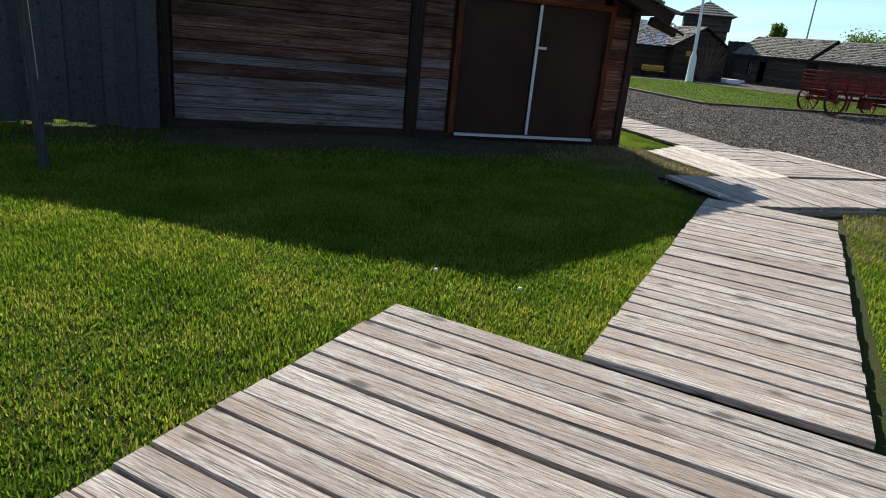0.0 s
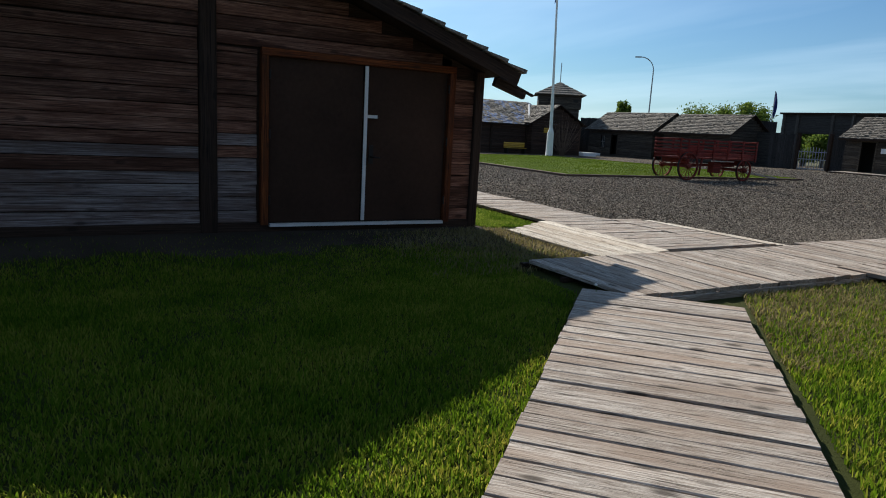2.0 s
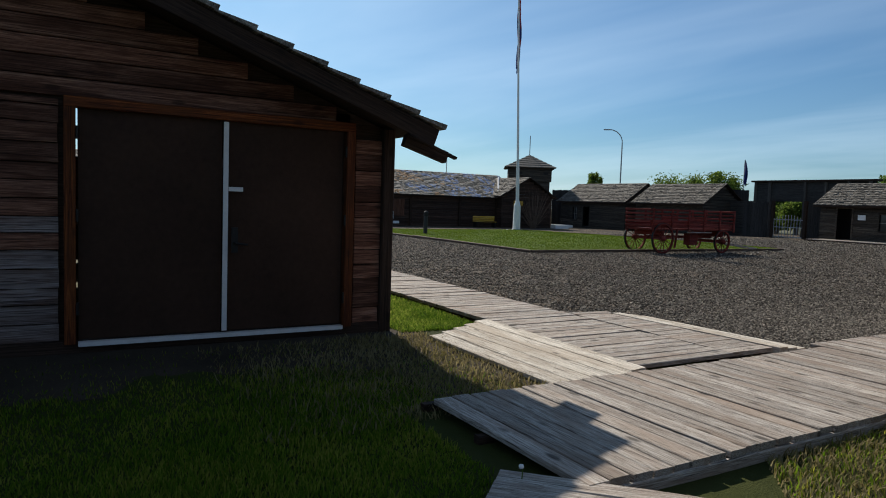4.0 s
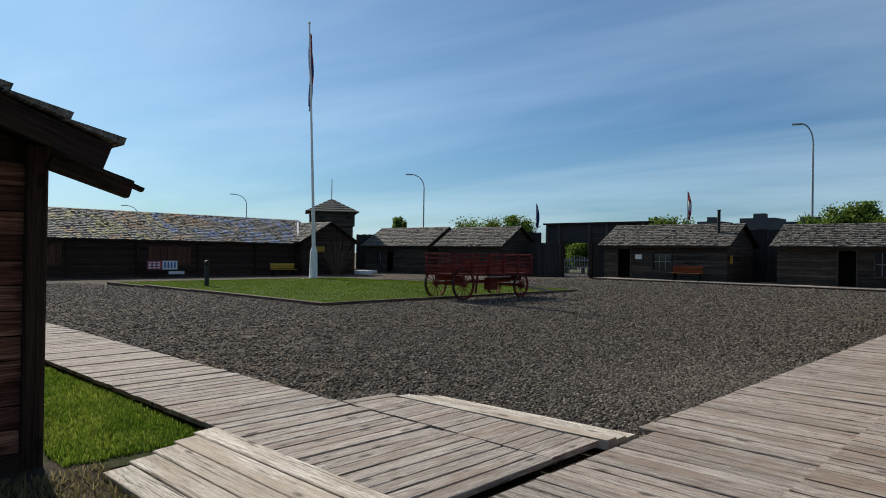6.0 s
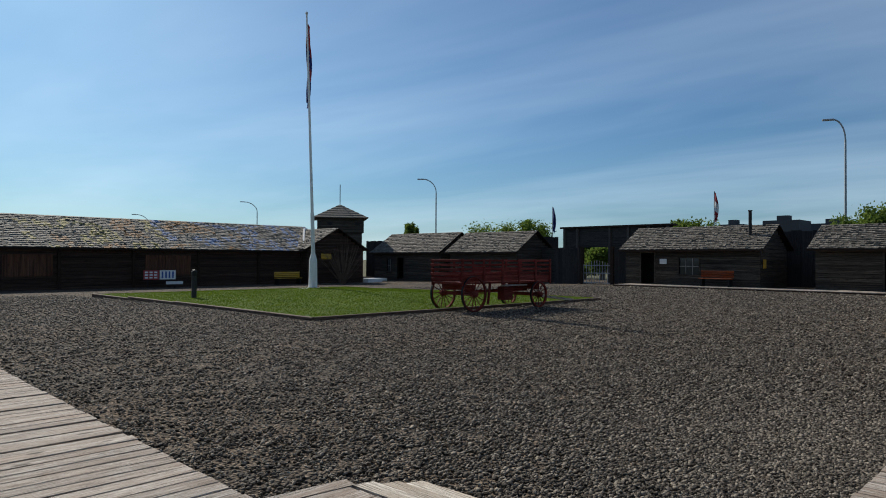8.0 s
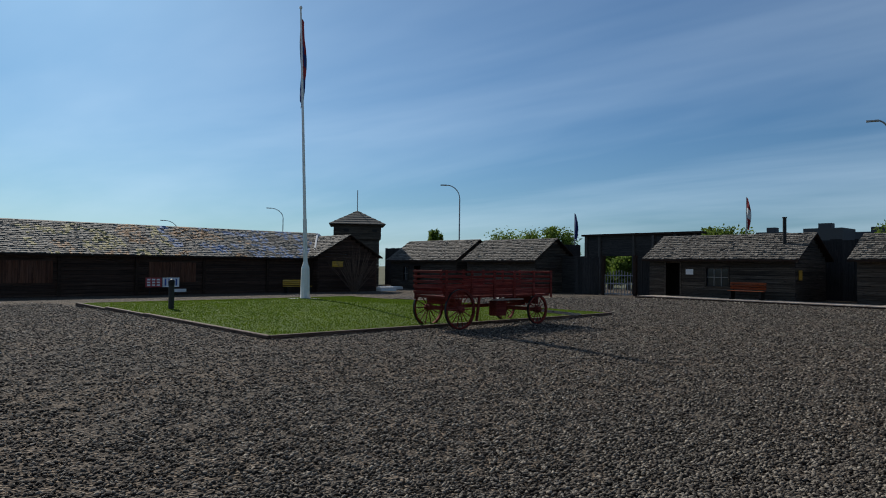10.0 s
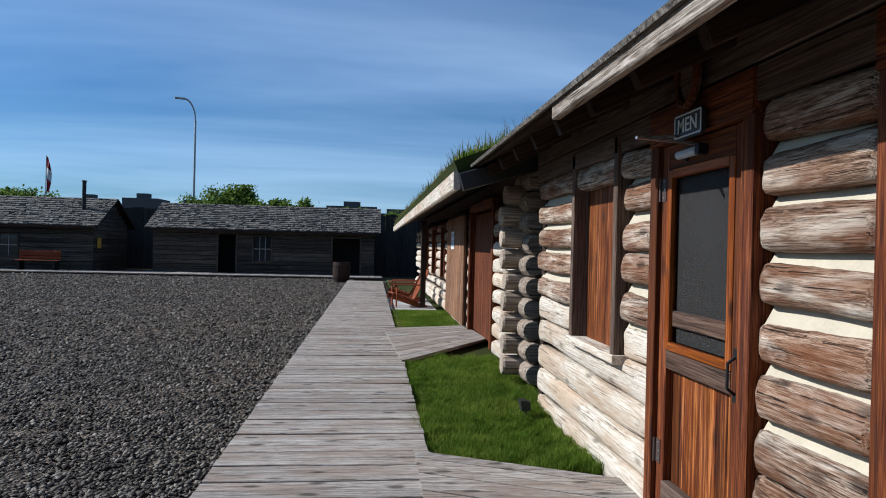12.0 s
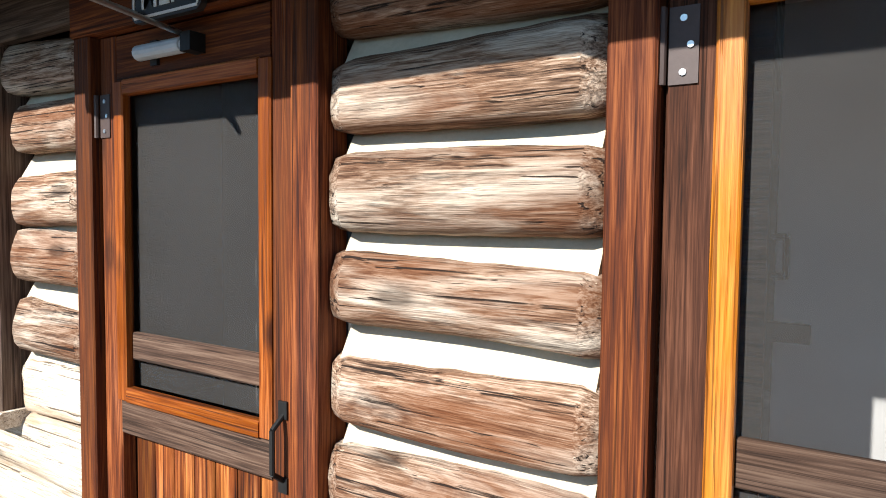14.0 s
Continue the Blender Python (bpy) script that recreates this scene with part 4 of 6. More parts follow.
part("floor_slab", Shape().box(9.1, 17.85, LYW - 5.2, LYW - 0.3, -0.1, 0.0), CONCRETE, wash)
# roof
RA = 26.0
fr = pose(0, 5.43, 2.268) @ pose(0, 0, 0, -RA, 0, 0)
part("roof_deck", Shape().box(8.8, 18.3, -3.6, 0.0, 0.0, 0.03), TIMBER, wash, m=fr)
for i in range(14):
    a = -i * 0.25
    s = Shape()
    pts = [(0.05 + a, 0.03), (0.05 + a, 0.055), (-0.27 + a, 0.045), (-0.27 + a, 0.03)]
    s.add([(8.75, y, zz) for y, zz in pts] + [(18.33 + random.uniform(0, 0.02), y, zz) for y, zz in pts], [(0, 1, 2, 3), (7, 6, 5, 4), (0, 4, 5, 1), (1, 5, 6, 2), (2, 6, 7, 3), (3, 7, 4, 0)])
    part("shingle_course", s, SHINGLE, wash, m=fr)
fr2 = pose(0, 5.5 - 7.2 * math.cos(radians(RA)), 2.3, RA, 0, 0)
part("roof_deck", Shape().box(8.8, 18.3, 0.0, 3.6, 0.0, 0.05), SHINGLE, wash, m=fr2)
for x in [8.95 + i * 0.61 for i in range(16)]:
    part("rafter", Shape().beam(1.0, 0.07, 0.11, 0.006), TIMBER, wash, m=pose(x, 5.36, 2.27, 0, 0, -90) @ pose(0, 0, 0, 0, -RA, 0))
part("fascia_beam", Shape().beam(6.4, 0.05, 0.105, 0.008, wob=0.006), FASCIA, wash, "pale weathered fascia board", m=pose(8.9, 5.44, 2.3))


def screen_door(x0, x1, name_label, hand, closer=True, moulding=None, tint="orange varnished moulding"):
    """A timber door with an insect screen above and boards below; hand: the side of the hinges, +1 at x1."""
    d = thing("screen_door", (0, 0, 0), name_label, "door", group="washroom doors")
    y = LYW - 0.05
    V = lambda x, w, z0, z1, mat, nm, yy=y, th=0.05, lab="": part(nm, Shape().beam(z1 - z0, w, th, 0.005), mat, d, lab, m=pose(x, yy - th / 2 + 0.0, z0, 0, 0, 0) @ pose(0, th / 2, 0, 0, -90, 0) @ pose(0, 0, 0, 90, 0, 0))
    vmat = REDTRIM_H
    for x in (x0 + 0.045, x1 - 0.045):
        V(x, 0.088, 0.0, 2.045, vmat, "jamb", y - 0.03, 0.11)
    part("head", Shape().beam(x1 - x0, 0.2, 0.12, 0.005), REDTRIM_H, d, m=pose(x0, y - 0.032, 2.147, 90, 0, 0))
    a, c = x0 + 0.095, x1 - 0.095
    for x in (a + 0.045, c - 0.045):
        V(x, 0.086, 0.03, 2.04, DARKTRIM if x < 14 else vmat, "stile", y + 0.0)
    part("top_rail", Shape().beam(c - a - 0.18, 0.14, 0.05, 0.005), REDTRIM_H, d, m=pose(a + 0.09, y, 1.97, 90, 0, 0))
    part("lock_rail", Shape().beam(c - a - 0.18, 0.12, 0.05, 0.005, wob=0.003), RAILWOOD, d, "bare dark weathered rail", m=pose(a + 0.09, y, 0.89, 90, 0, 0))
    part("bottom_rail", Shape().beam(c - a - 0.18, 0.18, 0.055, 0.005), GREYRAIL, d, m=pose(a + 0.09, y + 0.004, 0.13, 90, 0, 0))
    nb = 7
    for i in range(nb):
        w = (c - a - 0.18) / nb
        V(a + 0.09 + w * (i + 0.5), w - 0.005, 0.2, 0.84, PANEL, "panel_board", y - 0.015, 0.02)
    sx0, sx1, sz0, sz1 = a + 0.085, c - 0.085, 0.94, 1.9
    for x in (sx0 + 0.02, sx1 - 0.02):
        V(x, 0.046, sz0, sz1, moulding or ORANGE_H, "screen_moulding", y + 0.03, 0.03, tint)
    for zz in (sz0 + 0.017, sz1 - 0.017):
        part("screen_moulding", Shape().beam(sx1 - sx0 - 0.087, 0.046, 0.03, 0.004), moulding or ORANGE_H, d, tint, m=pose(sx0 + 0.0435, y + 0.03, zz, 90, 0, 0))
    part("insect_screen", Shape().box(sx0 + 0.04, sx1 - 0.04, y + 0.012, y + 0.014, sz0 + 0.04, sz1 - 0.04), SCREEN, d, "dark grey insect screen")
    part("push_bar", Shape().beam(sx1 - sx0 - 0.09, 0.085, 0.02, 0.003), RAILWOOD, d, "brown wooden push bar", m=pose(sx0 + 0.045, y + 0.016, 1.105, 90, 0, 0))
    # inner door behind the screen
    inner = thing("inner_door", (0, 0, 0), "inner wall and door seen dimly through the screen", "door")
    if x0 > 14:
        part("slab", Shape().box(a - 0.2, c + 0.2, 4.2, 4.24, 0.0, 2.1), GREYDOOR, inner)
        part("post", Shape().box(14.72, 14.8, 4.25, 4.3, 0.0, 2.1), PLASTER_GREY, inner, "pale inner post")
    else:
        part("slab", Shape().box(11.9, 13.42, 3.56, 3.6, 0.0, 2.3), PLASTER, inner, "pale painted inner wall")
        for i in range(6):
            part("plank", Shape().box(13.425 + i * 0.1, 13.518 + i * 0.1, 3.76, 3.8, 0.0, 2.3), DARKTRIM, inner, "dark inner plank")
        part("pull", Shape().rod((13.41, 3.78, 1.34), (13.37, 3.82, 1.34), 0.01).rod((13.37, 3.82, 1.34), (13.37, 3.82, 1.46), 0.01).rod((13.37, 3.82, 1.46), (13.41, 3.78, 1.46), 0.01), DARKMETAL, inner, "dark iron pull")
        part("latch", Shape().box(13.3, 13.42, 3.78, 3.8, 1.14, 1.2), DARKMETAL, inner)
    hx = c if hand > 0 else a
    for z in (0.3, 1.74):
        part("hinge", Shape().rod((hx + 0.004 * hand, y + 0.06, z), (hx + 0.004 * hand, y + 0.06, z + 0.13), 0.008).box(min(hx - 0.006, hx - 0.055 * hand), max(hx - 0.006, hx - 0.055 * hand), y + 0.049, y + 0.054, z + 0.0, z + 0.13), HINGE, d, "brown steel butt hinge")
        hinge_x = hx - 0.03 * hand
        part("screws", Shape().rod((hinge_x, y + 0.053, z + 0.02), (hinge_x, y + 0.057, z + 0.02), 0.006).rod((hinge_x - 0.012, y + 0.053, z + 0.065), (hinge_x - 0.012, y + 0.057, z + 0.065), 0.006).rod((hinge_x, y + 0.053, z + 0.11), (hinge_x, y + 0.057, z + 0.11), 0.006), BRIGHT, d, "bright screw heads")
    px = a + 0.045 if hand > 0 else c - 0.045
    hdl = part("pull_handle", Shape().rod((px, y + 0.05, 0.84), (px, y + 0.09, 0.87), 0.007).rod((px, y + 0.09, 0.87), (px, y + 0.09, 0.98), 0.007).rod((px, y + 0.09, 0.98), (px, y + 0.05, 1.01), 0.007).box(px - 0.015, px + 0.015, y + 0.05, y + 0.056, 1.0, 1.045).box(px - 0.015, px + 0.015, y + 0.05, y + 0.056, 0.81, 0.85), DARKMETAL, d, "dark iron pull handle")
    if closer:
        cl = part("door_closer", Shape().rod((c - 0.44, y + 0.075, 1.965), (c - 0.24, y + 0.075, 1.965), 0.022, n=14).rod((c - 0.46, y + 0.075, 1.965), (c - 0.44, y + 0.075, 1.965), 0.016, n=14), CLOSER, d, "pale grey tubular door closer", smooth=False)
        part("closer_bracket", Shape().box(c - 0.5, c - 0.46, y + 0.05, y + 0.1, 1.94, 1.99).box(c - 0.3, c - 0.27, y + 0.05, y + 0.06, 1.93, 2.0), DARKMETAL, cl)
        ax = c - 0.42
        part("closer_arm", Shape().rod((ax, y + 0.07, 2.0), (ax - 0.1, y + 0.42, 2.0), 0.008).rod((ax - 0.1, y + 0.42, 2.0), (ax + 0.14, y + 0.08, 2.06), 0.007), BRIGHT, d, "bright closer arm")
    return d


screen_door(14.25, 15.275, "red brown timber screen door of the men's washroom", 1, moulding=AMBER_H, tint="amber brown varnished moulding")
screen_door(12.53, 13.57, "red brown timber screen door of the second washroom", 1)


def hanging_sign(x, word):
    s = thing("washroom_sign", (x, LYW + 0.07, 2.09), "black plaque with white border under a carved oval ornament", "sign", group="washroom signs")
    p = part("plaque", Shape().prism([(-0.145, -0.05), (-0.13, -0.065), (0.13, -0.065), (0.145, -0.05), (0.145, 0.05), (0.13, 0.065), (-0.13, 0.065), (-0.145, 0.05)], -0.01, 0.01, pose(0, 0, 0, 90, 0, 0)), PLAQUE, s)
    b = Shape()
    for x0, x1, z0, z1 in ((-0.132, 0.132, 0.05, 0.057), (-0.132, 0.132, -0.057, -0.05), (-0.137, -0.13, -0.05, 0.05), (0.13, 0.137, -0.05, 0.05)):
        b.box(x0, x1, 0.01, 0.0125, z0, z1)
    part("border", b, WHITEPAINT, p, "white painted border")
    if word:
        cu = bpy.data.curves.new("lettering", "FONT")
        cu.body, cu.size, cu.align_x, cu.extrude, cu.offset = word, 0.1, "CENTER", 0.001, 0.0008
        tmp = bpy.data.objects.new("lettering", cu)
        scene.collection.objects.link(tmp)
        bpy.context.view_layer.update()
        me = bpy.data.meshes.new_from_object(tmp.evaluated_get(bpy.context.evaluated_depsgraph_get()))
        bpy.data.objects.remove(tmp)
        me.materials.append(WHITEPAINT)
        part("lettering", me, None, p, "white lettering", m=pose(0, 0.0125, -0.033, 90, 0, 180))
    else:
        for i in range(5):
            part("letter_bar", Shape().box(-0.105 + i * 0.045, -0.078 + i * 0.045, 0.01, 0.0125, -0.03, 0.03), WHITEPAINT, p, "white letter shape")
    ring = Shape()
    pts = [(0.1 * math.cos(t), 0.15 * math.sin(t)) for t in [i * math.pi / 12 for i in range(24)]]
    for (a, c), (e, g) in zip(pts, pts[1:] + pts[:1]):
        ring.rod((a, 0.02, c + 0.24), (e, 0.02, g + 0.24), 0.02, n=6)
    part("oval_frame", ring, ORNAMENT, s, "dark carved oval frame")
    part("oval_panel", Shape().prism([(0.09 * math.cos(i * math.pi / 8), 0.14 * math.sin(i * math.pi / 8)) for i in range(16)], -0.012, 0.012, pose(0, 0, 0.24, 90, 0, 0)), GREYRAIL, s)
    part("hanger", Shape().box(-0.02, 0.02, -0.01, 0.02, 0.06, 0.12), ORNAMENT, s)
    return s


hanging_sign(14.74, "MEN")
hanging_sign(13.06, "")

# boarded window
win = thing("boarded_window", (0, 0, 0), "deep set log building window closed with varnished brown boards", "window")
for x in (15.805, 16.715):
    part("side_board", Shape().beam(1.42, 0.065, 0.13, 0.006), GREYRAIL, win, m=pose(x, LYW - 0.09, 0.78, 0, -90, 0) @ pose(0, 0, 0, 90, 0, 0))
part("head_board", Shape().beam(0.98, 0.12, 0.12, 0.006), GREYRAIL, win, m=pose(15.77, LYW - 0.08, 2.15, 90, 0, 0))
part("sill", Shape().beam(1.02, 0.17, 0.06, 0.008), LOG_PALE, win, "pale bleached sill", m=pose(15.75, LYW - 0.03, 0.79))
for i in range(4):
    part("shutter_board", Shape().beam(1.34, 0.195, 0.025, 0.004), PANEL, win, "brown varnished board", m=pose(15.955 + i * 0.2, LYW - 0.1, 0.78, 0, -90, 0) @ pose(0, 0, 0, 90, 0, 0))
solid("floodlight", Shape().box(-0.05, 0.05, -0.03, 0.05, 0.12, 0.2).rod((0, 0, -0.1), (0, 0, 0.13), 0.012).box(-0.06, 0.06, 0.0, 0.06, 0.17, 0.21), BLACKPAINT, "small black garden floodlight on a stake at the wall", "lamp").location = (17.45, 5.06, -0.1)

# ---- the sod roofed house ----
sod = thing("sod_roof_house", (0, 0, 0), "long log house under a grass covered sod roof", "building")
HY = 4.72
seed = 200
HB = [(18.75, 21.0), (23.35, 27.4), (28.3, 29.6), (30.8, 32.0), (33.2, 37.9)]
# the lower seven rows take the pale log tone, the top two the darker
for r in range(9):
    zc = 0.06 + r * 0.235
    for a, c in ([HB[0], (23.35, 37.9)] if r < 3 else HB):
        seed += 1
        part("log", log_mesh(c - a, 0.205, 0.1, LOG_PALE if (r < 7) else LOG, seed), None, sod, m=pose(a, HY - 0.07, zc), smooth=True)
sc = Shape()
for a, c in HB:
    sc.box(a + 0.01, c - 0.01, HY - 0.32, HY - 0.1, -0.1, 2.2)
sc.box(27.4, 28.3, HY - 0.32, HY - 0.1, -0.1, 0.7).box(29.6, 30.8, HY - 0.32, HY - 0.1, -0.1, 0.7).box(32.0, 33.2, HY - 0.32, HY - 0.1, -0.1, 0.7)
sc.box(21.0, 23.35, HY - 0.32, HY - 0.1, 2.08, 2.2).box(27.4, 33.2, HY - 0.32, HY - 0.1, 2.0, 2.2)
part("wall_core", sc, TIMBER, sod)
part("top_plate", Shape().box(18.76, 37.89, HY - 0.3, HY - 0.06, 2.205, 2.44), TIMBER, sod)
part("end_wall", Shape().box(18.75, 18.95, -0.4, HY - 0.33, -0.1, 2.9), TIMBER, sod)
part("end_wall", Shape().box(37.7, 37.9, -0.4, HY - 0.33, -0.1, 2.9), TIMBER, sod)
part("back_wall", Shape().box(18.75, 37.9, -0.6, -0.4, -0.1, 2.4), TIMBER, sod)
# crossing log butts at the corner
for r in range(10):
    zc = 0.13 + r * 0.23
    s = Shape().lathe([(0.05, -0.012), (0.1, -0.006), (0.115, 0.02), (0.12, 0.3), (0.118, 0.62)], 12)
    part("log_butt", s, LOGEND, sod, "grey weathered sawn log butt", m=pose(18.5 + random.uniform(-0.03, 0.05), HY + 0.02 + random.uniform(-0.02, 0.02), zc, 0, 90, 0), smooth=False)
for r in range(9):
    s = Shape().lathe([(0.06, 0.012), (0.1, 0.006), (0.112, -0.02), (0.115, -0.4), (0.112, -0.8)], 12)
    part("log_butt", s, LOGEND_Y, sod, "weathered sawn end of a crossing log", m=pose(18.86 + random.uniform(-0.02, 0.02), HY + 0.3 + random.uniform(-0.04, 0.04), 0.17 + r * 0.235, -90, 0, 0))
# door opening, its leaf and the diagonal board leaf standing open
for x in (21.06, 23.29):
    part("door_post", Shape().beam(2.12, 0.12, 0.16, 0.008), REDTRIM_H, sod, m=pose(x, HY - 0.12, 0.0, 0, -90, 0) @ pose(0, 0, 0, 90, 0, 0))
part("door_head", Shape().beam(2.2, 0.12, 0.16, 0.008), REDTRIM_H, sod, m=pose(21.05, HY - 0.115, 2.14, 90, 0, 0))
leaf = thing("plank_door", (0, 0, 0), "reddish brown vertical plank door standing closed", "door")
for i in range(11):
    part("door_plank", Shape().beam(2.0, 0.188, 0.04, 0.005), REDTRIM_H, leaf, m=pose(21.21 + i * 0.194, HY - 0.1, 0.03, 0, -90, 0) @ pose(0, 0, 0, 90, 0, 0))
shut = thing("diagonal_board_door", (0, 0, 0), "brown diagonal board door opened flat against the log wall", "door")
for i in range(14):
    # planks cut to a rectangle, leaning
    x0 = 23.5 + i * 0.27 - 0.8
    poly = []
    for (xa, za) in ((x0, 2.05), (x0 + 0.26, 2.05), (x0 + 1.06, 0.05), (x0 + 0.8, 0.05)):
        poly.append((min(max(xa, 23.5), 26.35), za))
    if max(p[0] for p in poly) - min(p[0] for p in poly) > 0.15:
        part("diagonal_board", Shape().prism(poly, 0, 0.035, Matrix(((1, 0, 0, 0), (0, 0, 1, HY + 0.07), (0, 1, 0, 0), (0, 0, 0, 1)))), DIAGONAL, shut)
part("back_brace", Shape().box(23.51, 26.34, HY + 0.035, HY + 0.068, 0.05, 2.05), TIMBER, shut)
notice = thing("notice", (0, 0, 0), "small white paper notice with lines of print on the door", "notice")
part("paper", Shape().box(24.95, 25.4, HY + 0.11, HY + 0.114, 1.42, 1.78), WHITEPAINT, notice)
for z in (1.48, 1.53, 1.58, 1.68, 1.72):
    part("print_line", Shape().box(25.0, 25.35, HY + 0.114, HY + 0.116, z, z + 0.018), SIGNBLUE, notice)
for x0, x1 in ((27.4, 28.3), (29.6, 30.8), (32.0, 33.2)):
    wd = thing("cabin_window", (0, 0, 0), "small paned window in the sod roofed log house", "window", group="sod house windows")
    part("glass", Shape().box(x0, x1, HY - 0.12, HY - 0.1, 0.75, 2.0), GLASS, wd)
    for x in (x0 + 0.05, x1 - 0.05):
        part("frame_board", Shape().beam(1.35, 0.1, 0.14), REDTRIM_H, wd, m=pose(x, HY - 0.1, 0.7, 0, -90, 0) @ pose(0, 0, 0, 90, 0, 0))
    part("frame_board", Shape().beam(x1 - x0, 0.1, 0.14), REDTRIM_H, wd, m=pose(x0, HY - 0.1, 2.0, 90, 0, 0))
    for i in (1, 2):
        part("glazing_bar", Shape().box(x0 + (x1 - x0) * i / 3 - 0.015, x0 + (x1 - x0) * i / 3 + 0.015, HY - 0.098, HY - 0.07, 0.75, 2.0), REDTRIM_H, wd)
part("post", Shape().beam(2.1, 0.13, 0.13, 0.01), TIMBER, sod, m=pose(27.9, 5.15, 0.0, 0, -90, 0) @ pose(0, 0, 0, 90, 0, 0))
# sod roof
SA = 22.0
fr = pose(0, 5.62, 2.18) @ pose(0, 0, 0, -SA, 0, 0)
part("roof_base", Shape().box(18.25, 38.3, -3.2, -0.02, -0.06, 0.0), TIMBER, sod, m=fr)
part("sod_layer", Shape().box(18.3, 38.3, -3.2, -0.02, 0.002, 0.16), SOIL, sod, "earth of the sod roof", m=fr)
part("fascia_log", Shape().beam(20.0, 0.07, 0.2, 0.015, wob=0.008), LOG_PALE, sod, "pale weathered fascia board", m=pose(18.3, 5.63, 2.24))
part("barge_beam", Shape().beam(1.0, 0.12, 0.18, 0.01), BLACKPAINT, sod, "black barge beam", m=pose(18.22, 5.62, 2.2, 0, 0, -90) @ pose(0, 0, 0, 0, -SA * 0.75, 0))
part("back_slope", Shape().box(18.25, 38.3, 0, 3.2, -0.06, 0.1), SOIL, sod, m=pose(0, 5.62 - 6.36 * math.cos(radians(SA)), 2.18, SA, 0, 0))
tuft_z = lambda xs, ys: 2.18 + (5.62 - ys) * math.tan(radians(SA)) + 0.15
grass("sod_roof_grass", 26000, in_rect(18.4, 38.2, 4.2, 5.6), tuft_z, 0.04, 0.14, BLADE, "tall uneven grass growing on the sod roof", lean=0.7, width=0.006)
grass("sod_roof_grass", 5000, in_rect(18.4, 38.2, 4.6, 5.62), tuft_z, 0.08, 0.26, DRYBLADE, "dry straw among the sod roof grass", lean=0.6)


def lounge_chair(name, at, turn, label):
    c = thing(name, at, label, "chair", group="chairs by the sod house", turn=turn)
    for y in (-0.26, 0.26):
        part("side_rail", Shape().beam(0.95, 0.025, 0.12, 0.006), REDWOOD, c, m=pose(-0.5, y, 0.34, 0, 18, 0))
        part("front_leg", Shape().beam(0.55, 0.1, 0.025, 0.005), REDWOOD, c, m=pose(-0.42, y * 1.06, 0, 0, -90, 0))
        part("arm", Shape().beam(0.78, 0.13, 0.025, 0.01), REDWOOD, c, m=pose(-0.5, y * 1.12, 0.575))
        part("arm_support", Shape().beam(0.36, 0.07, 0.025), REDWOOD, c, m=pose(0.22, y * 1.06, 0.2, 0, -80, 0))
    for i in range(6):
        part("seat_slat", Shape().beam(0.56, 0.075, 0.022), REDWOOD, c, m=pose(-0.47 + i * 0.088, -0.28, 0.36 - i * 0.028, 0, 0, 90))
    for i in range(5):
        part("back_slat", Shape().beam(0.86 - abs(i - 2) * 0.05, 0.095, 0.022), REDWOOD, c, m=pose(0.04, -0.21 + i * 0.105, 0.2, 0, -62, 0))
    return c


lounge_chair("lounge_chair", (28.3, 5.5, -0.06), -80, "red stained wooden lounge chair on a slab by the wall")
lounge_chair("lounge_chair", (30.0, 5.45, -0.06), -100, "red stained wooden lounge chair beside another")
solid("slab", Shape().box(27.3, 31.0, 4.9, 6.0, -0.1, -0.055), CONCRETE, "pale concrete slab under the lounge chairs", "slab", kind="structure")
brl = thing("barrel_planter", (39.6, 7.75, -0.12), "dark wooden half barrel bin at the walkway's end", "barrel")
part("staves", Shape().lathe([(0.3, 0), (0.36, 0.3), (0.37, 0.6), (0.34, 0.85), (0.3, 0.85), (0.3, 0.7)], 18), TIMBER, brl)
for z in (0.15, 0.65):
    part("hoop", Shape().lathe([(0.35 if z < 0.3 else 0.375, z), (0.355 if z < 0.3 else 0.378, z + 0.05)], 18), DARKMETAL, brl)


# ---- the far cabins ----
def plank_wall(owner, mat, x0, x1, z0, z1, pitch, depth, holes=(), m=None, jitter=0.012, half=None, name="plank"):
    """Stacked horizontal timbers with the openings left out, face at y = 0, length along x; half(z) narrows a gable."""
    z = z0
    while z < z1 - 0.02:
        zt = min(z + pitch, z1)
        a0, a1 = x0, x1
        if half:
            h = half(zt)
            mid = (x0 + x1) / 2
            a0, a1 = max(x0, mid - h), min(x1, mid + h)
        cuts = sorted((a, c) for a, c, lo, hi in holes if lo < (z + zt) / 2 < hi)
        x = a0
        for a, c in cuts + [(a1, a1)]:
            if a - x > 0.03:
                s = Shape().box(0, a - x, -depth, random.uniform(-jitter, jitter), z + 0.006, zt - 0.012)
                part(name, s, mat, owner, m=(m or Matrix()) @ pose(x, 0, 0))
            x = max(x, c)
        z = zt


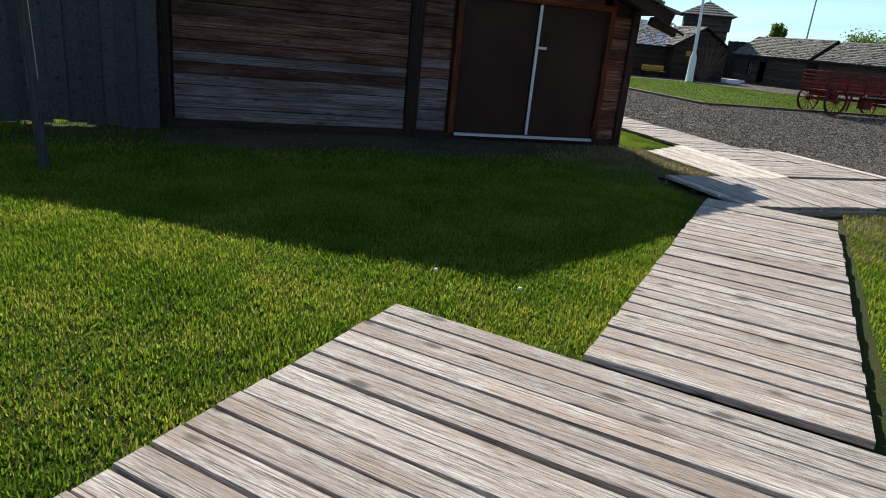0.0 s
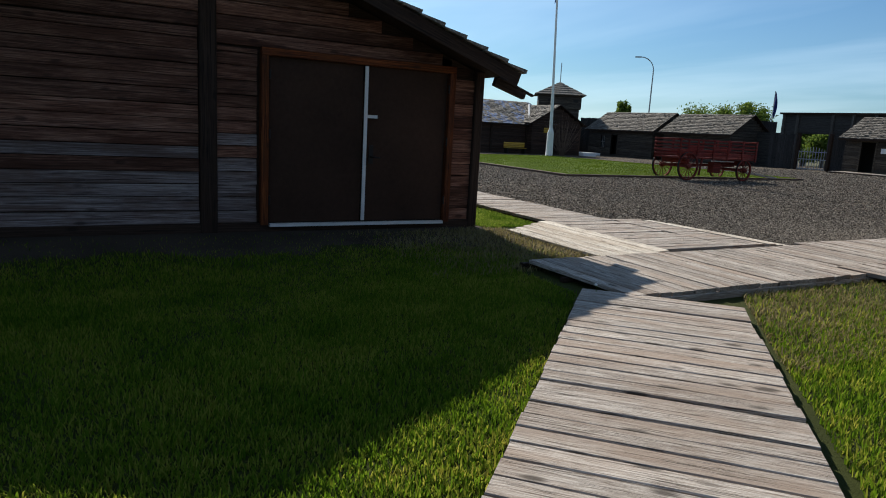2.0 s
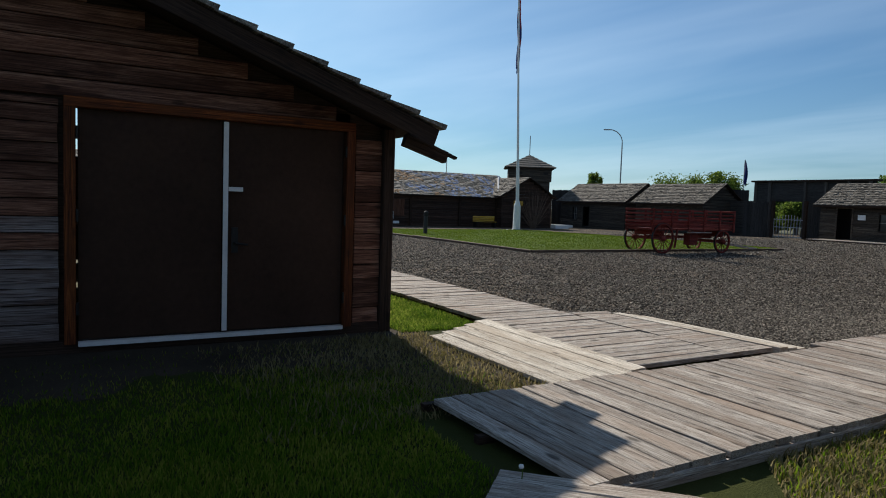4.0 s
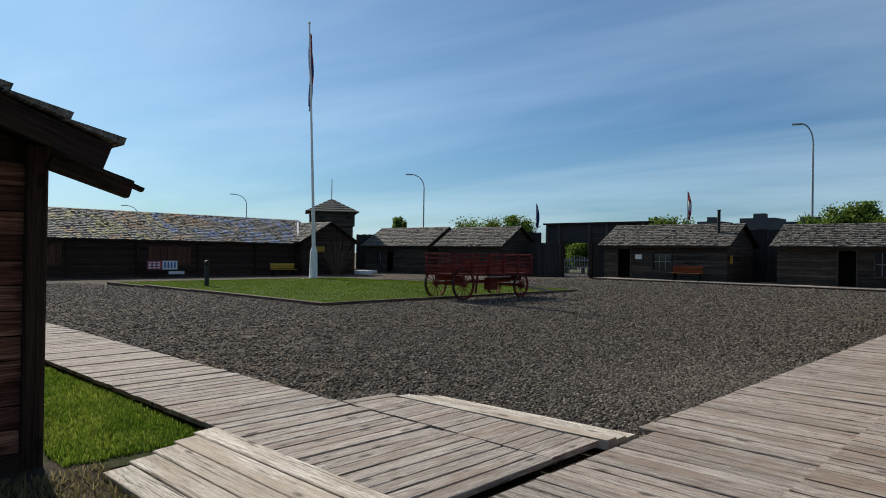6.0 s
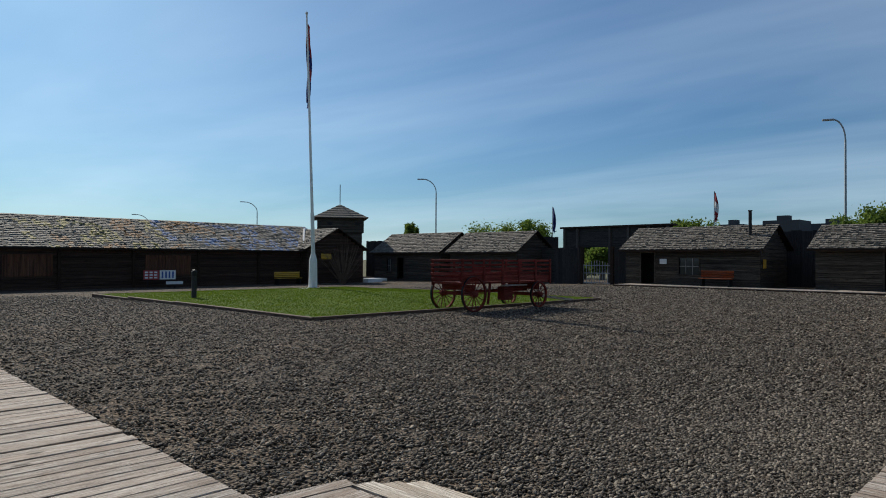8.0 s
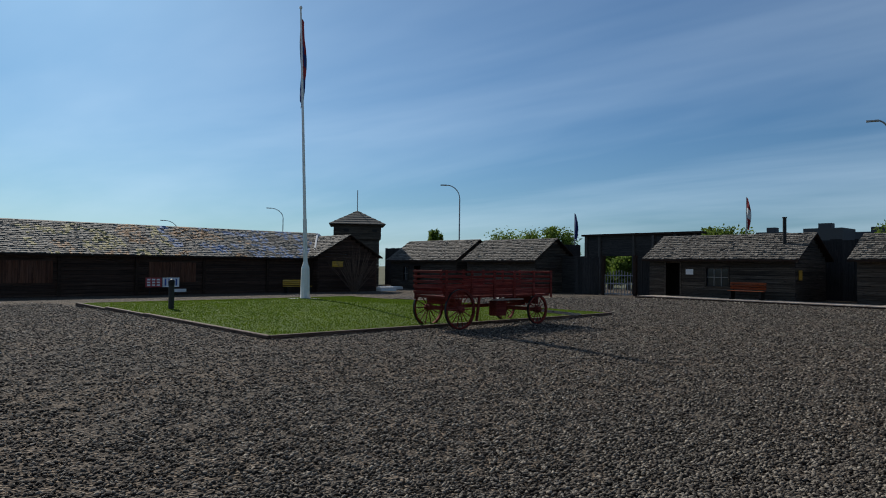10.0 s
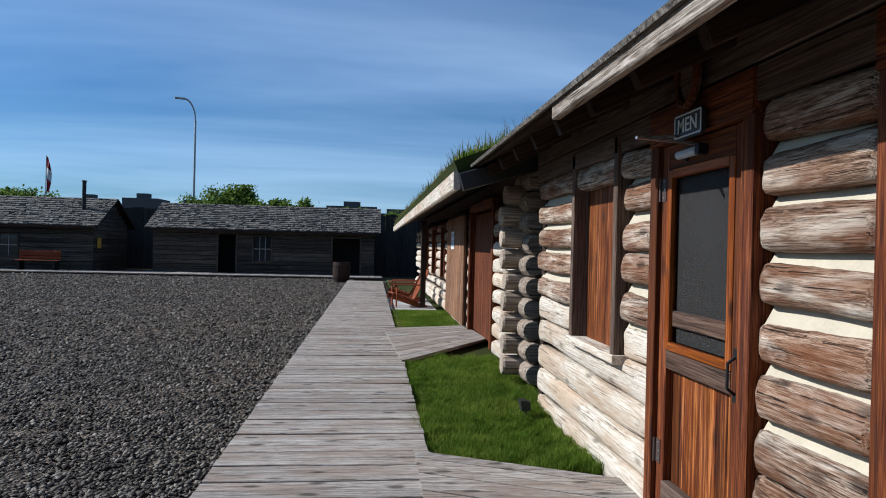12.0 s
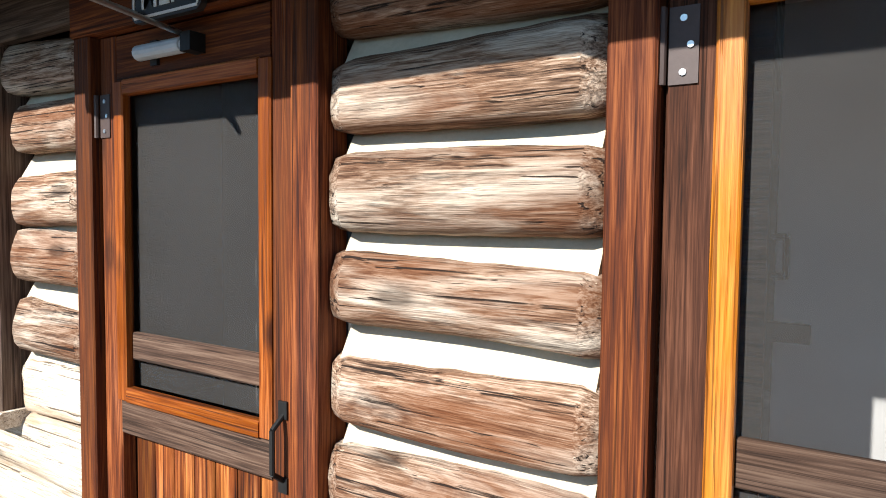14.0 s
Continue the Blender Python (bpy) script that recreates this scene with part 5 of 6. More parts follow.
def shingle_roof(owner, length, run, rise, over, y_eave, z_eave, n=9, paint=None, butt=0.045):
    """A gable roof with ridge along x; courses of separate shingles on the near slope (towards +y)."""
    ang = math.atan2(rise, run)
    ln = math.hypot(run, rise)
    fronts = {}
    for i in range(n):
        a, c = ln * i / n, ln * (i + 1) / n
        x = -over
        while x < length + over - 0.02:
            w = min(random.choice((0.09, 0.12, 0.16, 0.22)) * random.uniform(0.85, 1.15), length + over - x)
            lift = random.uniform(0.0, 0.04) + (0.035 if random.random() < 0.08 else 0.0)
            jut = random.uniform(-0.05, 0.05)
            y0, y1 = y_eave - (a - jut) * math.cos(ang), y_eave - c * math.cos(ang)
            z0, z1 = z_eave + (a - jut) * math.sin(ang), z_eave + c * math.sin(ang)
            mat = paint(x, i / n) if paint else SHINGLE
            fronts.setdefault(mat.name, (mat, Shape()))[1].add([(x, y0, z0 + 0.02), (x + w - 0.006, y0, z0 + 0.02), (x + w - 0.006, y1, z1 + 0.02), (x, y1, z1 + 0.02),
                       (x, y0, z0 + butt + lift), (x + w - 0.006, y0, z0 + butt + lift), (x + w - 0.006, y1, z1 + 0.025), (x, y1, z1 + 0.025)],
                      [(0, 3, 2, 1), (4, 5, 6, 7), (0, 1, 5, 4), (1, 2, 6, 5), (2, 3, 7, 6), (3, 0, 4, 7)])
            x += w
    for mat, front in fronts.values():
        part("shingles", front, mat, owner, mat.name)["kind"] = "stuff"
    deck = Shape()
    yr, zr, yb = y_eave - run, z_eave + rise, y_eave - 2 * run
    for (ya, za, yc, zc) in ((y_eave, z_eave, yr, zr), (yr, zr, yb, z_eave)):
        deck.add([(-over, ya, za - 0.05), (length + over, ya, za - 0.05), (length + over, yc, zc - 0.05), (-over, yc, zc - 0.05), (-over, ya, za + 0.018), (length + over, ya, za + 0.018), (length + over, yc, zc + 0.018), (-over, yc, zc + 0.018)],
                 [(0, 3, 2, 1), (4, 5, 6, 7), (0, 1, 5, 4), (1, 2, 6, 5), (2, 3, 7, 6), (3, 0, 4, 7)])
    part("roof_deck", deck, TIMBER, owner)


def cabin(at, turn, length, depth, wall_h, rise, label, holes=(), wall_mat=None, n=13, over=0.3, eave=0.35, windows=(), doors=(), chimney=None, group="cabins round the yard", paint=None, butt=0.045):
    """A plank cabin: local x along its front, front face at y = 0 facing +y, body towards -y."""
    c = thing("cabin", at, label, "cabin", group=group, turn=turn)
    wm = wall_mat or FARWALL
    op = list(windows) + list(doors)
    plank_wall(c, wm, 0, length, -0.25, wall_h, 0.21, 0.14, op)
    part("back_wall", Shape().box(0, length, -depth, -depth + 0.12, -0.3, wall_h), wm, c)
    run = depth / 2 + eave
    ez = wall_h - 0.02
    rz = ez + rise
    gable = lambda zt: depth if zt <= wall_h else max(0.05, (rz - zt) / rise * run)
    plank_wall(c, wm, -depth + 0.13, -0.15, -0.25, rz - 0.06, 0.21, 0.14, m=pose(0.0, 0, 0, 0, 0, 90), half=gable, name="end_plank")
    plank_wall(c, wm, 0.15, depth - 0.13, -0.25, rz - 0.06, 0.21, 0.14, m=pose(length, 0, 0, 0, 0, -90), half=gable, name="end_plank")
    shingle_roof(c, length, run, rise, over, eave, ez, n, paint, butt)
    part("eave_board", Shape().box(-over, length + over, eave - 0.03, eave + 0.02, ez - 0.1, ez + 0.02), TIMBER, c)
    # added near-black panel and floor: the room's shade is in their colour
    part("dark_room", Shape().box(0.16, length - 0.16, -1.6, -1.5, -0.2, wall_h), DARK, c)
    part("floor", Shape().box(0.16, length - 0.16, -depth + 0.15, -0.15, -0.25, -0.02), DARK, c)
    for a, e, lo, hi in windows:
        w = part("window", Shape().box(a, e, -0.1, -0.08, lo, hi), GLASS, c, "small dark window with pale bars")
        fb = Shape()
        fb.box(a - 0.07, a, -0.1, 0.03, lo - 0.07, hi + 0.07).box(e, e + 0.07, -0.1, 0.03, lo - 0.07, hi + 0.07).box(a, e, -0.1, 0.03, hi, hi + 0.07).box(a, e, -0.1, 0.04, lo - 0.07, lo)
        part("window_frame", fb, FARWALL, w)
        mid = (lo + hi) / 2
        bars = Shape().box(a, e, -0.07, -0.04, mid - 0.02, mid + 0.02)
        for i in (1, 2):
            x = a + (e - a) * i / 3
            bars.box(x - 0.018, x + 0.018, -0.075, -0.045, lo, hi)
        part("glazing_grid", bars, WINBAR, w)
    for a, e, lo, hi in doors:
        f = Shape().box(a - 0.09, a, -0.12, 0.035, lo, hi + 0.08).box(e, e + 0.09, -0.12, 0.035, lo, hi + 0.08).box(a, e, -0.12, 0.035, hi, hi + 0.08)
        part("door_frame", f, wm, c)
    if chimney:
        x, top = chimney
        part("stove_pipe", Shape().rod((x, -depth * 0.25, wall_h + 0.2), (x, -depth * 0.25, top), 0.09, n=13).rod((x, -depth * 0.25, top), (x, -depth * 0.25, top + 0.05), 0.12, n=13), DARKMETAL, c, "dark stove pipe")
    return c


WINBAR = plain("pale window bar", (0.22, 0.21, 0.19), 0.7)
# turn 90: local x runs along world +y, local +y faces -x
EX = 44.2
cabin((EX, 19.5, 0.0), 90, 8.0, 4.3, 2.05, 1.42, "grey plank cabin with open door and small paned window", windows=((3.35, 4.55, 0.6, 1.55),), doors=((6.1, 6.95, -0.05, 1.85),), chimney=(0.9, 4.2))
cabin((EX, 6.4, 0.0), 90, 10.4, 4.3, 2.05, 1.3, "long grey log cabin with open door and barred window", windows=((4.95, 5.75, 0.55, 1.75),), doors=((6.6, 7.4, -0.05, 1.82), (0.7, 2.0, -0.05, 1.75)))
cabin((EX, 36.2, -0.2), 90, 6.6, 4.3, 2.15, 1.6, "grey plank cabin with a steep shingle roof", n=13)
cabin((EX, 44.0, -0.25), 90, 8.2, 4.6, 2.2, 1.7, "grey plank cabin with a pale door step", windows=((5.9, 6.5, 0.5, 1.7),), doors=((4.3, 5.1, -0.05, 1.75),), n=13)
# the long barn along the north side; part of its shingles carry faded paint
def barn_paint(x, t):
    wx = 36.6 - x
    v = noise.noise(Vector((wx * 0.55, t * 2.2, 3.0)))
    if wx < 16.5 or random.random() < 0.45:
        return SHINGLE_BARN
    if v > 0.12:
        return PATCHBLUE if wx > 24.5 else PATCHYELLOW
    if v < -0.16:
        return PATCHORANGE if wx < 30 else PATCHBLUE
    return SHINGLE_BARN


barn = cabin((36.6, 47.6, -0.42), 180, 34.0, 9.3, 2.35, 2.03, "long low brown barn with a patched shingle roof", wall_mat=FARWALL_B, n=18, doors=((21.5, 23.2, -0.1, 1.9),), paint=barn_paint, butt=0.042)
sx = lambda x: 36.6 - x  # world x to the barn's own length
for x in (14.2, 17.9, 21.9, 25.9, 30.2, 33.6):
    part("post", Shape().box(sx(x) - 0.08, sx(x) + 0.08, 0.02, 0.14, -0.1, 2.3), TIMBER, barn)
for x0, x1 in ((15.2, 18.0 - 0.4), (22.6, 25.4)):
    for i in range(9):
        w = (x1 - x0) / 9
        part("shutter_board", Shape().box(sx(x0 + w * (i + 1)) + 0.005, sx(x0 + w * i) - 0.005, 0.016, 0.05, 0.75, 1.95), SHUTTER, barn, "reddish vertical shutter board")
part("base_beam", Shape().box(0, 34, 0.02, 0.3, -0.15, 0.02), TIMBER, barn)

# blockhouse tower in the corner
tower = thing("blockhouse_tower", (44.2, 57.4, -0.5), "square log blockhouse tower with a pyramid shingle roof", "tower", turn=-34)
plank_wall(tower, FARWALL, -1.95, 1.95, 0, 4.3, 0.3, 3.9, m=pose(0, -1.95, 0, 0, 0, 180))
plank_wall(tower, FARWALL, -2.1, 2.1, 4.3, 5.65, 0.27, 4.2, m=pose(0, -2.1, 0, 0, 0, 180))
# loopholes are near-black boxes on the face; their inner shade is painted
for x in (-1.2, 1.3):
    part("loophole", Shape().box(x, x + 0.45, -2.15, -2.11, 4.95, 5.2), DARK, tower, "loophole with its inner dark painted on")
py = Shape()
py.add([(-2.45, -2.45, 5.6), (2.45, -2.45, 5.6), (2.45, 2.45, 5.6), (-2.45, 2.45, 5.6), (0, 0, 6.95)], [(0, 1, 4), (1, 2, 4), (2, 3, 4), (3, 0, 4), (3, 2, 1, 0)])
part("roof", py, SHINGLE, tower, "grey shingle pyramid roof")
for i in range(6):
    h0, h1 = 2.5 * (1 - i / 6), 2.5 * (1 - (i + 1) / 6) + 0.05
    z0, z1 = 5.62 + 1.36 * i / 6, 5.62 + 1.36 * (i + 1) / 6
    fc = Shape()
    fc.add([(-h0, -h0, z0), (h0, -h0, z0), (h0, h0, z0), (-h0, h0, z0), (-h0, -h0, z0 + 0.06), (h0, -h0, z0 + 0.06), (h0, h0, z0 + 0.06), (-h0, h0, z0 + 0.06), (-h1, -h1, z1), (h1, -h1, z1), (h1, h1, z1), (-h1, h1, z1)],
           [(0, 1, 5, 4), (1, 2, 6, 5), (2, 3, 7, 6), (3, 0, 4, 7), (4, 5, 9, 8), (5, 6, 10, 9), (6, 7, 11, 10), (7, 4, 8, 11), (3, 2, 1, 0), (8, 9, 10, 11)])
    part("shingle_course", fc, SHINGLE, tower)
part("mast", Shape().rod((0, 0, 6.8), (0, 0, 8.9), 0.04), STEEL, tower)
# gabled wing of the barn, its end towards the yard
wing = cabin((33.62, 46.8, -0.42), 90, 6.5, 5.05, 2.49, 1.6, "brown plank wing of the barn with its gable to the yard", wall_mat=FARWALL_B, n=13)
part("valley_flashing", Shape().rod((33.62, 47.3, 2.16), (36.05, 50.9, 3.7), 0.09, n=6), WHITEMETAL, barn, "pale metal valley flashing", m=barn.matrix_basis.inverted())
plate = thing("notice", (35.2, 46.74, 1.35), "small yellow board on the barn's gable wall", "notice")
part("panel", Shape().box(-0.45, 0.45, -0.03, 0.0, 0.0, 0.4), BENCHWOOD, plate)
# pale steps before the far cabin
step = thing("white_step", (42.0, 49.4, -0.42), "low pale step before the far cabin", "step")
part("top", Shape().box(-0.8, 0.8, -0.6, 0.6, 0.0, 0.22), WHITEPAINT, step)
stp2 = thing("white_step", (39.4, 46.6, -0.42), "low pale bench box beside the lean-to", "step")
part("top", Shape().box(-0.7, 0.7, -0.4, 0.4, 0.0, 0.3), WHITEPAINT, stp2)

# bare radiating shrub before the lean-to
shrub = thing("bare_shrub", (35.9, 45.6, -0.42), "leafless fan shaped shrub of long dry twigs", "shrub")
for i in range(90):
    tw = Shape()
    a, t = random.uniform(0, 6.28), random.uniform(0.05, 0.75)
    L = random.uniform(2.2, 3.6)
    p0 = (random.uniform(-0.15, 0.15), random.uniform(-0.15, 0.15), 0)
    p1 = (p0[0] + math.cos(a) * math.sin(t) * L, p0[1] + math.sin(a) * math.sin(t) * L, math.cos(t) * L)
    part("twig", tw.rod(p0, p1, 0.012, 0.004, 3), TWIG, shrub)

# ---- east gate and palisade ----
def palisade(name, a, b, z0, h, label, w=0.3):
    s = Shape()
    L = math.hypot(b[0] - a[0], b[1] - a[1])
    n = int(L / w)
    for i in range(n):
        s.box(i * w + 0.006, (i + 1) * w - 0.006, -0.06, random.uniform(0.0, 0.03), 0, h + random.uniform(-0.04, 0.04))
    o = solid(name, s, FENCE, label, "fence", kind="structure")
    o.matrix_basis = pose(a[0], a[1], z0, 0, 0, math.degrees(math.atan2(b[1] - a[1], b[0] - a[0])))
    return o


palisade("palisade_wall", (49.5, 60), (49.5, 36.2), -0.5, 3.7, "tall dark vertical board palisade behind the cabins")
palisade("palisade_wall", (49.5, 31.0), (49.5, -4), -0.5, 3.7, "tall dark vertical board palisade behind the cabins")
palisade("palisade_wall", (44.4, 31.2), (44.4, 33.0), -0.25, 2.4, "dark vertical board fence beside the gate")
palisade("palisade_wall", (44.6, 27.6), (44.6, 28.6), -0.25, 2.4, "dark vertical board fence beside the cabin")
palisade("palisade_wall", (46.0, 6.4), (46.0, 3.0), -0.15, 2.3, "dark vertical board fence at the yard's corner")
palisade("palisade_wall", (38.0, 3.6), (46.2, 3.6), -0.15, 2.3, "dark vertical board fence closing the corner")
palisade("palisade_wall", (-8.0, 62.0), (49.6, 62.0), -0.6, 3.4, "dark board palisade behind the barn")
palisade("palisade_wall", (-7.3, -6.0), (-7.3, 9.8), -0.15, 2.5, "weathered board fence closing the lawn")
palisade("palisade_wall", (-7.3, -6.0), (9.2, -6.0), -0.15, 2.5, "weathered board fence behind the platform")
palisade("palisade_wall", (19.0, -1.0), (9.2, -1.0), -0.15, 2.5, "weathered board fence behind the washrooms")
gatehouse = thing("gatehouse", (47.2, 27.6, -0.3), "dark plank gatehouse with a flat top over the fort's gate", "gatehouse")
gh = Shape()
gh.box(0, 0.3, -1.6, 6.6, 2.6, 3.95).box(0, 0.3, 5.3, 8.6, 0, 2.6).box(0, 0.3, -1.6, 2.9, 0, 2.6)
part("wall", gh, GATEWOOD, gatehouse)
for y in (-1.5, -0.2, 1.3, 2.7, 5.3, 6.4):
    part("post", Shape().box(-0.12, 0.0, y, y + 0.18, 0, 3.95), GATEPOST, gatehouse)
part("cap_beam", Shape().box(-0.2, 0.5, -1.8, 6.8, 3.955, 4.08), TIMBER, gatehouse)
gate = thing("iron_gate", (44.5, 28.75, -0.22), "grey iron bar gate standing closed in the palisade", "gate")
for i in range(11):
    part("bar", Shape().rod((0, i * 0.2, 0.05), (0, i * 0.2, 1.35 + 0.25 * math.sin(i * math.pi / 10)), 0.022, n=6), STEEL, gate)
for z in (0.12, 0.75, 1.25):
    part("rail", Shape().box(-0.02, 0.02, -0.05, 2.05, z, z + 0.05), STEEL, gate)
for y in (-0.12, 2.12):
    part("gate_post", Shape().box(-0.1, 0.1, y - 0.09, y + 0.09, 0, 2.5), TIMBER, gate)


# ---- flagpole ----
fp = thing("flagpole", (22.75, 29.9, 0.1), "tall white flagpole on a tapered white foot", "flagpole")
part("plinth", Shape().box(-0.55, 0.55, -0.4, 0.4, -0.1, 0.05), WHITEPAINT, fp)
part("foot", Shape().lathe([(0.19, 0.05), (0.18, 0.6), (0.165, 1.25), (0.1, 1.45), (0.09, 1.5)], 8), WHITEPAINT, fp)
part("shaft", Shape().rod((0, 0, 1.4), (-0.04, 0.04, 3.2), 0.085, 0.08, 12).rod((-0.04, 0.04, 3.2), (-0.26, 0.26, 11.6), 0.065, 0.035, 12), WHITEPAINT, fp)
part("finial", Shape().lathe([(0.01, 11.58), (0.06, 11.62), (0.06, 11.68), (0.01, 11.73)], 10, pose(-0.26, 0.26, 0)), WHITEPAINT, fp)


def limp_flag(at, h, w, mats, label, turn=0):
    f = thing("flag", at, label, "flag", group="flags", turn=turn)
    for k, mat in enumerate(mats):
        s = Shape()
        n = 7
        v = []
        for i in range(n + 1):
            z = -h * (k + i / n) / len(mats)
            q = (k + i / n) / len(mats)
            for j in range(6):
                u_ = j / 5
                v.append((0.03 + u_ * w * (0.35 + 0.5 * math.sin(q * 3.0)) , 0.07 * math.sin(u_ * 9 + q * 5), z - 0.3 * u_ * h * 0.4))
        s.add(v, [(i * 6 + j, i * 6 + j + 1, i * 6 + 7 + j, i * 6 + 6 + j) for i in range(n) for j in range(5)])
        me = s.mesh("cloth", mat)
        ob = part("cloth", me, None, f, "limp hanging cloth")
        md = ob.modifiers.new("thickness", "SOLIDIFY")
        md.thickness = 0.006
    return f


limp_flag((22.52, 30.14, 11.45), 3.3, 0.55, (FLAGRED, FLAGRED, FLAGBLUE, FLAGRED, FLAGBLUE, FLAGBLUE), "limp red and blue flag hanging down the tall pole", 40)
for at, h, mats, lab in (((50.0, 37.2, -0.4), 6.0, (FLAGBLUE, FLAGBLUE), "limp dark blue flag on a distant pole"), ((50.5, 24.6, -0.3), 6.3, (FLAGRED, WHITEPAINT, FLAGRED), "limp red and white flag on a distant pole")):
    p = thing("flagpole", at, "slim distant flagpole behind the palisade", "flagpole")
    part("shaft", Shape().rod((0, 0, 0), (0, 0, h), 0.04, 0.025), STEEL, p)
    limp_flag((at[0], at[1], at[2] + h), 1.9, 0.28, mats, lab, -50)


def street_lamp(at, h, turn, reach=2.6):
    s = thing("street_lamp", at, "tall grey street lamp with a curved arm", "street lamp", group="street lamps beyond the fort", turn=turn)
    a = Shape().rod((0, 0, 0), (0, 0, h - 1.7), 0.11, 0.075, 8)
    pts = [(reach * (1 - math.cos(t)), 0, h - 1.7 + 1.7 * math.sin(t)) for t in [i * math.pi / 16 for i in range(9)]]
    for p, q in zip(pts, pts[1:]):
        a.rod(p, q, 0.07, 0.06, 6)
    part("pole", a, STEEL, s)
    part("lamp_head", Shape().beam(0.8, 0.25, 0.14, 0.03), GREYMETAL, s, m=pose(reach - 0.1, 0, h + 0.06))
    return s


street_lamp((65.9, 66.6, -1.0), 12.6, 135, 1.7)
street_lamp((66.7, 20.9, -1.0), 13.8, 110, 0.9)
street_lamp((54.5, 130.0, -1.0), 10.2, 160, 2.2)
street_lamp((66.0, 111.6, -1.0), 12.2, 160, 2.2)

# ---- wagon ----
wagon = thing("freight_wagon", (20.95, 19.75, -0.12), "old red painted wooden freight wagon with slatted box", "wagon")


def wheel(r, at, n):
    w = part("wheel", Shape().lathe([(0.05, -0.12), (0.08, -0.1), (0.09, 0.0), (0.08, 0.1), (0.05, 0.13)], 12), WAGON, wagon, "red spoked wagon wheel", m=pose(*at, 90, 0, 0))
    rim = Shape()
    rim.lathe([(r - 0.06, -0.03), (r - 0.012, -0.03), (r - 0.012, 0.03), (r - 0.06, 0.03)], 32)
    rim.f = rim.f[:-2] + [(3 * 32 + i, 3 * 32 + (i + 1) % 32, (i + 1) % 32, i) for i in range(32)]
    part("rim", rim, WAGON, w)
    t = Shape().lathe([(r - 0.012, -0.032), (r, -0.03), (r, 0.03), (r - 0.012, 0.032)], 32)
    t.f = t.f[:-2] + [(3 * 32 + i, 3 * 32 + (i + 1) % 32, (i + 1) % 32, i) for i in range(32)]
    part("tyre", t, DARKMETAL, w, "dark iron tyre")
    sp = Shape()
    for i in range(n):
        a = 2 * math.pi * i / n
        sp.rod((0.08 * math.cos(a), 0.08 * math.sin(a), 0), ((r - 0.05) * math.cos(a), (r - 0.05) * math.sin(a), 0), 0.016, 0.012, 6)
    part("spokes", sp, WAGON, w)
    return w


TR = 0.62
for y in (-TR, TR):
    wheel(0.52, (0.0, y, 0.52), 14)
    wheel(0.42, (3.05, y, 0.42), 12)
part("axle", Shape().beam(2 * TR, 0.1, 0.1), WAGON, wagon, m=pose(0, -TR, 0.57, 0, 0, 90))
part("axle", Shape().beam(2 * TR, 0.1, 0.1), WAGON, wagon, m=pose(3.05, -TR, 0.47, 0, 0, 90))
part("bolster", Shape().beam(1.2, 0.12, 0.16), WAGON, wagon, m=pose(0, -0.6, 0.78, 0, 0, 90))
part("bolster", Shape().beam(1.2, 0.12, 0.2), WAGON, wagon, m=pose(3.05, -0.6, 0.78, 0, 0, 90))
part("reach_pole", Shape().beam(3.3, 0.09, 0.09), WAGON, wagon, m=pose(-0.1, 0, 0.6))
part("floor", Shape().box(-0.5, 3.65, -0.56, 0.56, 0.8, 0.86), WAGON, wagon)
for y in (-0.57, 0.57):
    out = -1 if y < 0 else 1
    for x0, x1 in ((-0.55, 1.35), (2.0, 3.75)):
        for z, w in ((1.09, 0.075), (1.22, 0.055), (1.35, 0.06), (1.48, 0.055)):
            part("side_slat", Shape().beam(x1 - x0, w, 0.03, 0.005, wob=0.004), WAGON, wagon, m=pose(x0, y + 0.015, z, 90, 0, 0))
        for x in (x0 + 0.05, (x0 + x1) / 2, x1 - 0.1):
            part("stake", Shape().box(x, x + 0.07, min(y + 0.017 * out, y + 0.05 * out), max(y + 0.017 * out, y + 0.05 * out), 0.75, 1.53), WAGON, wagon)
    part("side_plank", Shape().beam(4.2, 0.17, 0.03, 0.005, wob=0.004), WAGON, wagon, m=pose(-0.5, y + 0.015, 0.95, 90, 0, 0))
    part("mid_slat", Shape().beam(0.75, 0.2, 0.03, 0.005), WAGON, wagon, m=pose(1.3, y + 0.015, 1.18, 90, 0, 0))
for x in (-0.55, 3.7):
    for z in (0.95, 1.09, 1.22, 1.35, 1.48):
        part("end_slat", Shape().beam(1.12, 0.07, 0.03), WAGON, wagon, m=pose(x, -0.56, z, 0, 0, 90) @ pose(0, 0, 0, 90, 0, 0))
part("seat", Shape().box(1.2, 2.3, -0.75, -0.6, 0.72, 0.76), DECK, wagon, "bare grey step board")
part("tool_box", Shape().box(1.35, 1.75, -0.62, -0.35, 0.3, 0.7), WAGON, wagon)
part("tongue", Shape().beam(2.9, 0.09, 0.08), DECK, wagon, "bare grey wagon tongue", m=pose(3.4, 0.1, 0.42, 0, 6, 3))
part("brake_beam", Shape().rod((0.62, -0.6, 0.2), (0.72, -0.6, 0.85), 0.04, n=6), WAGON, wagon)


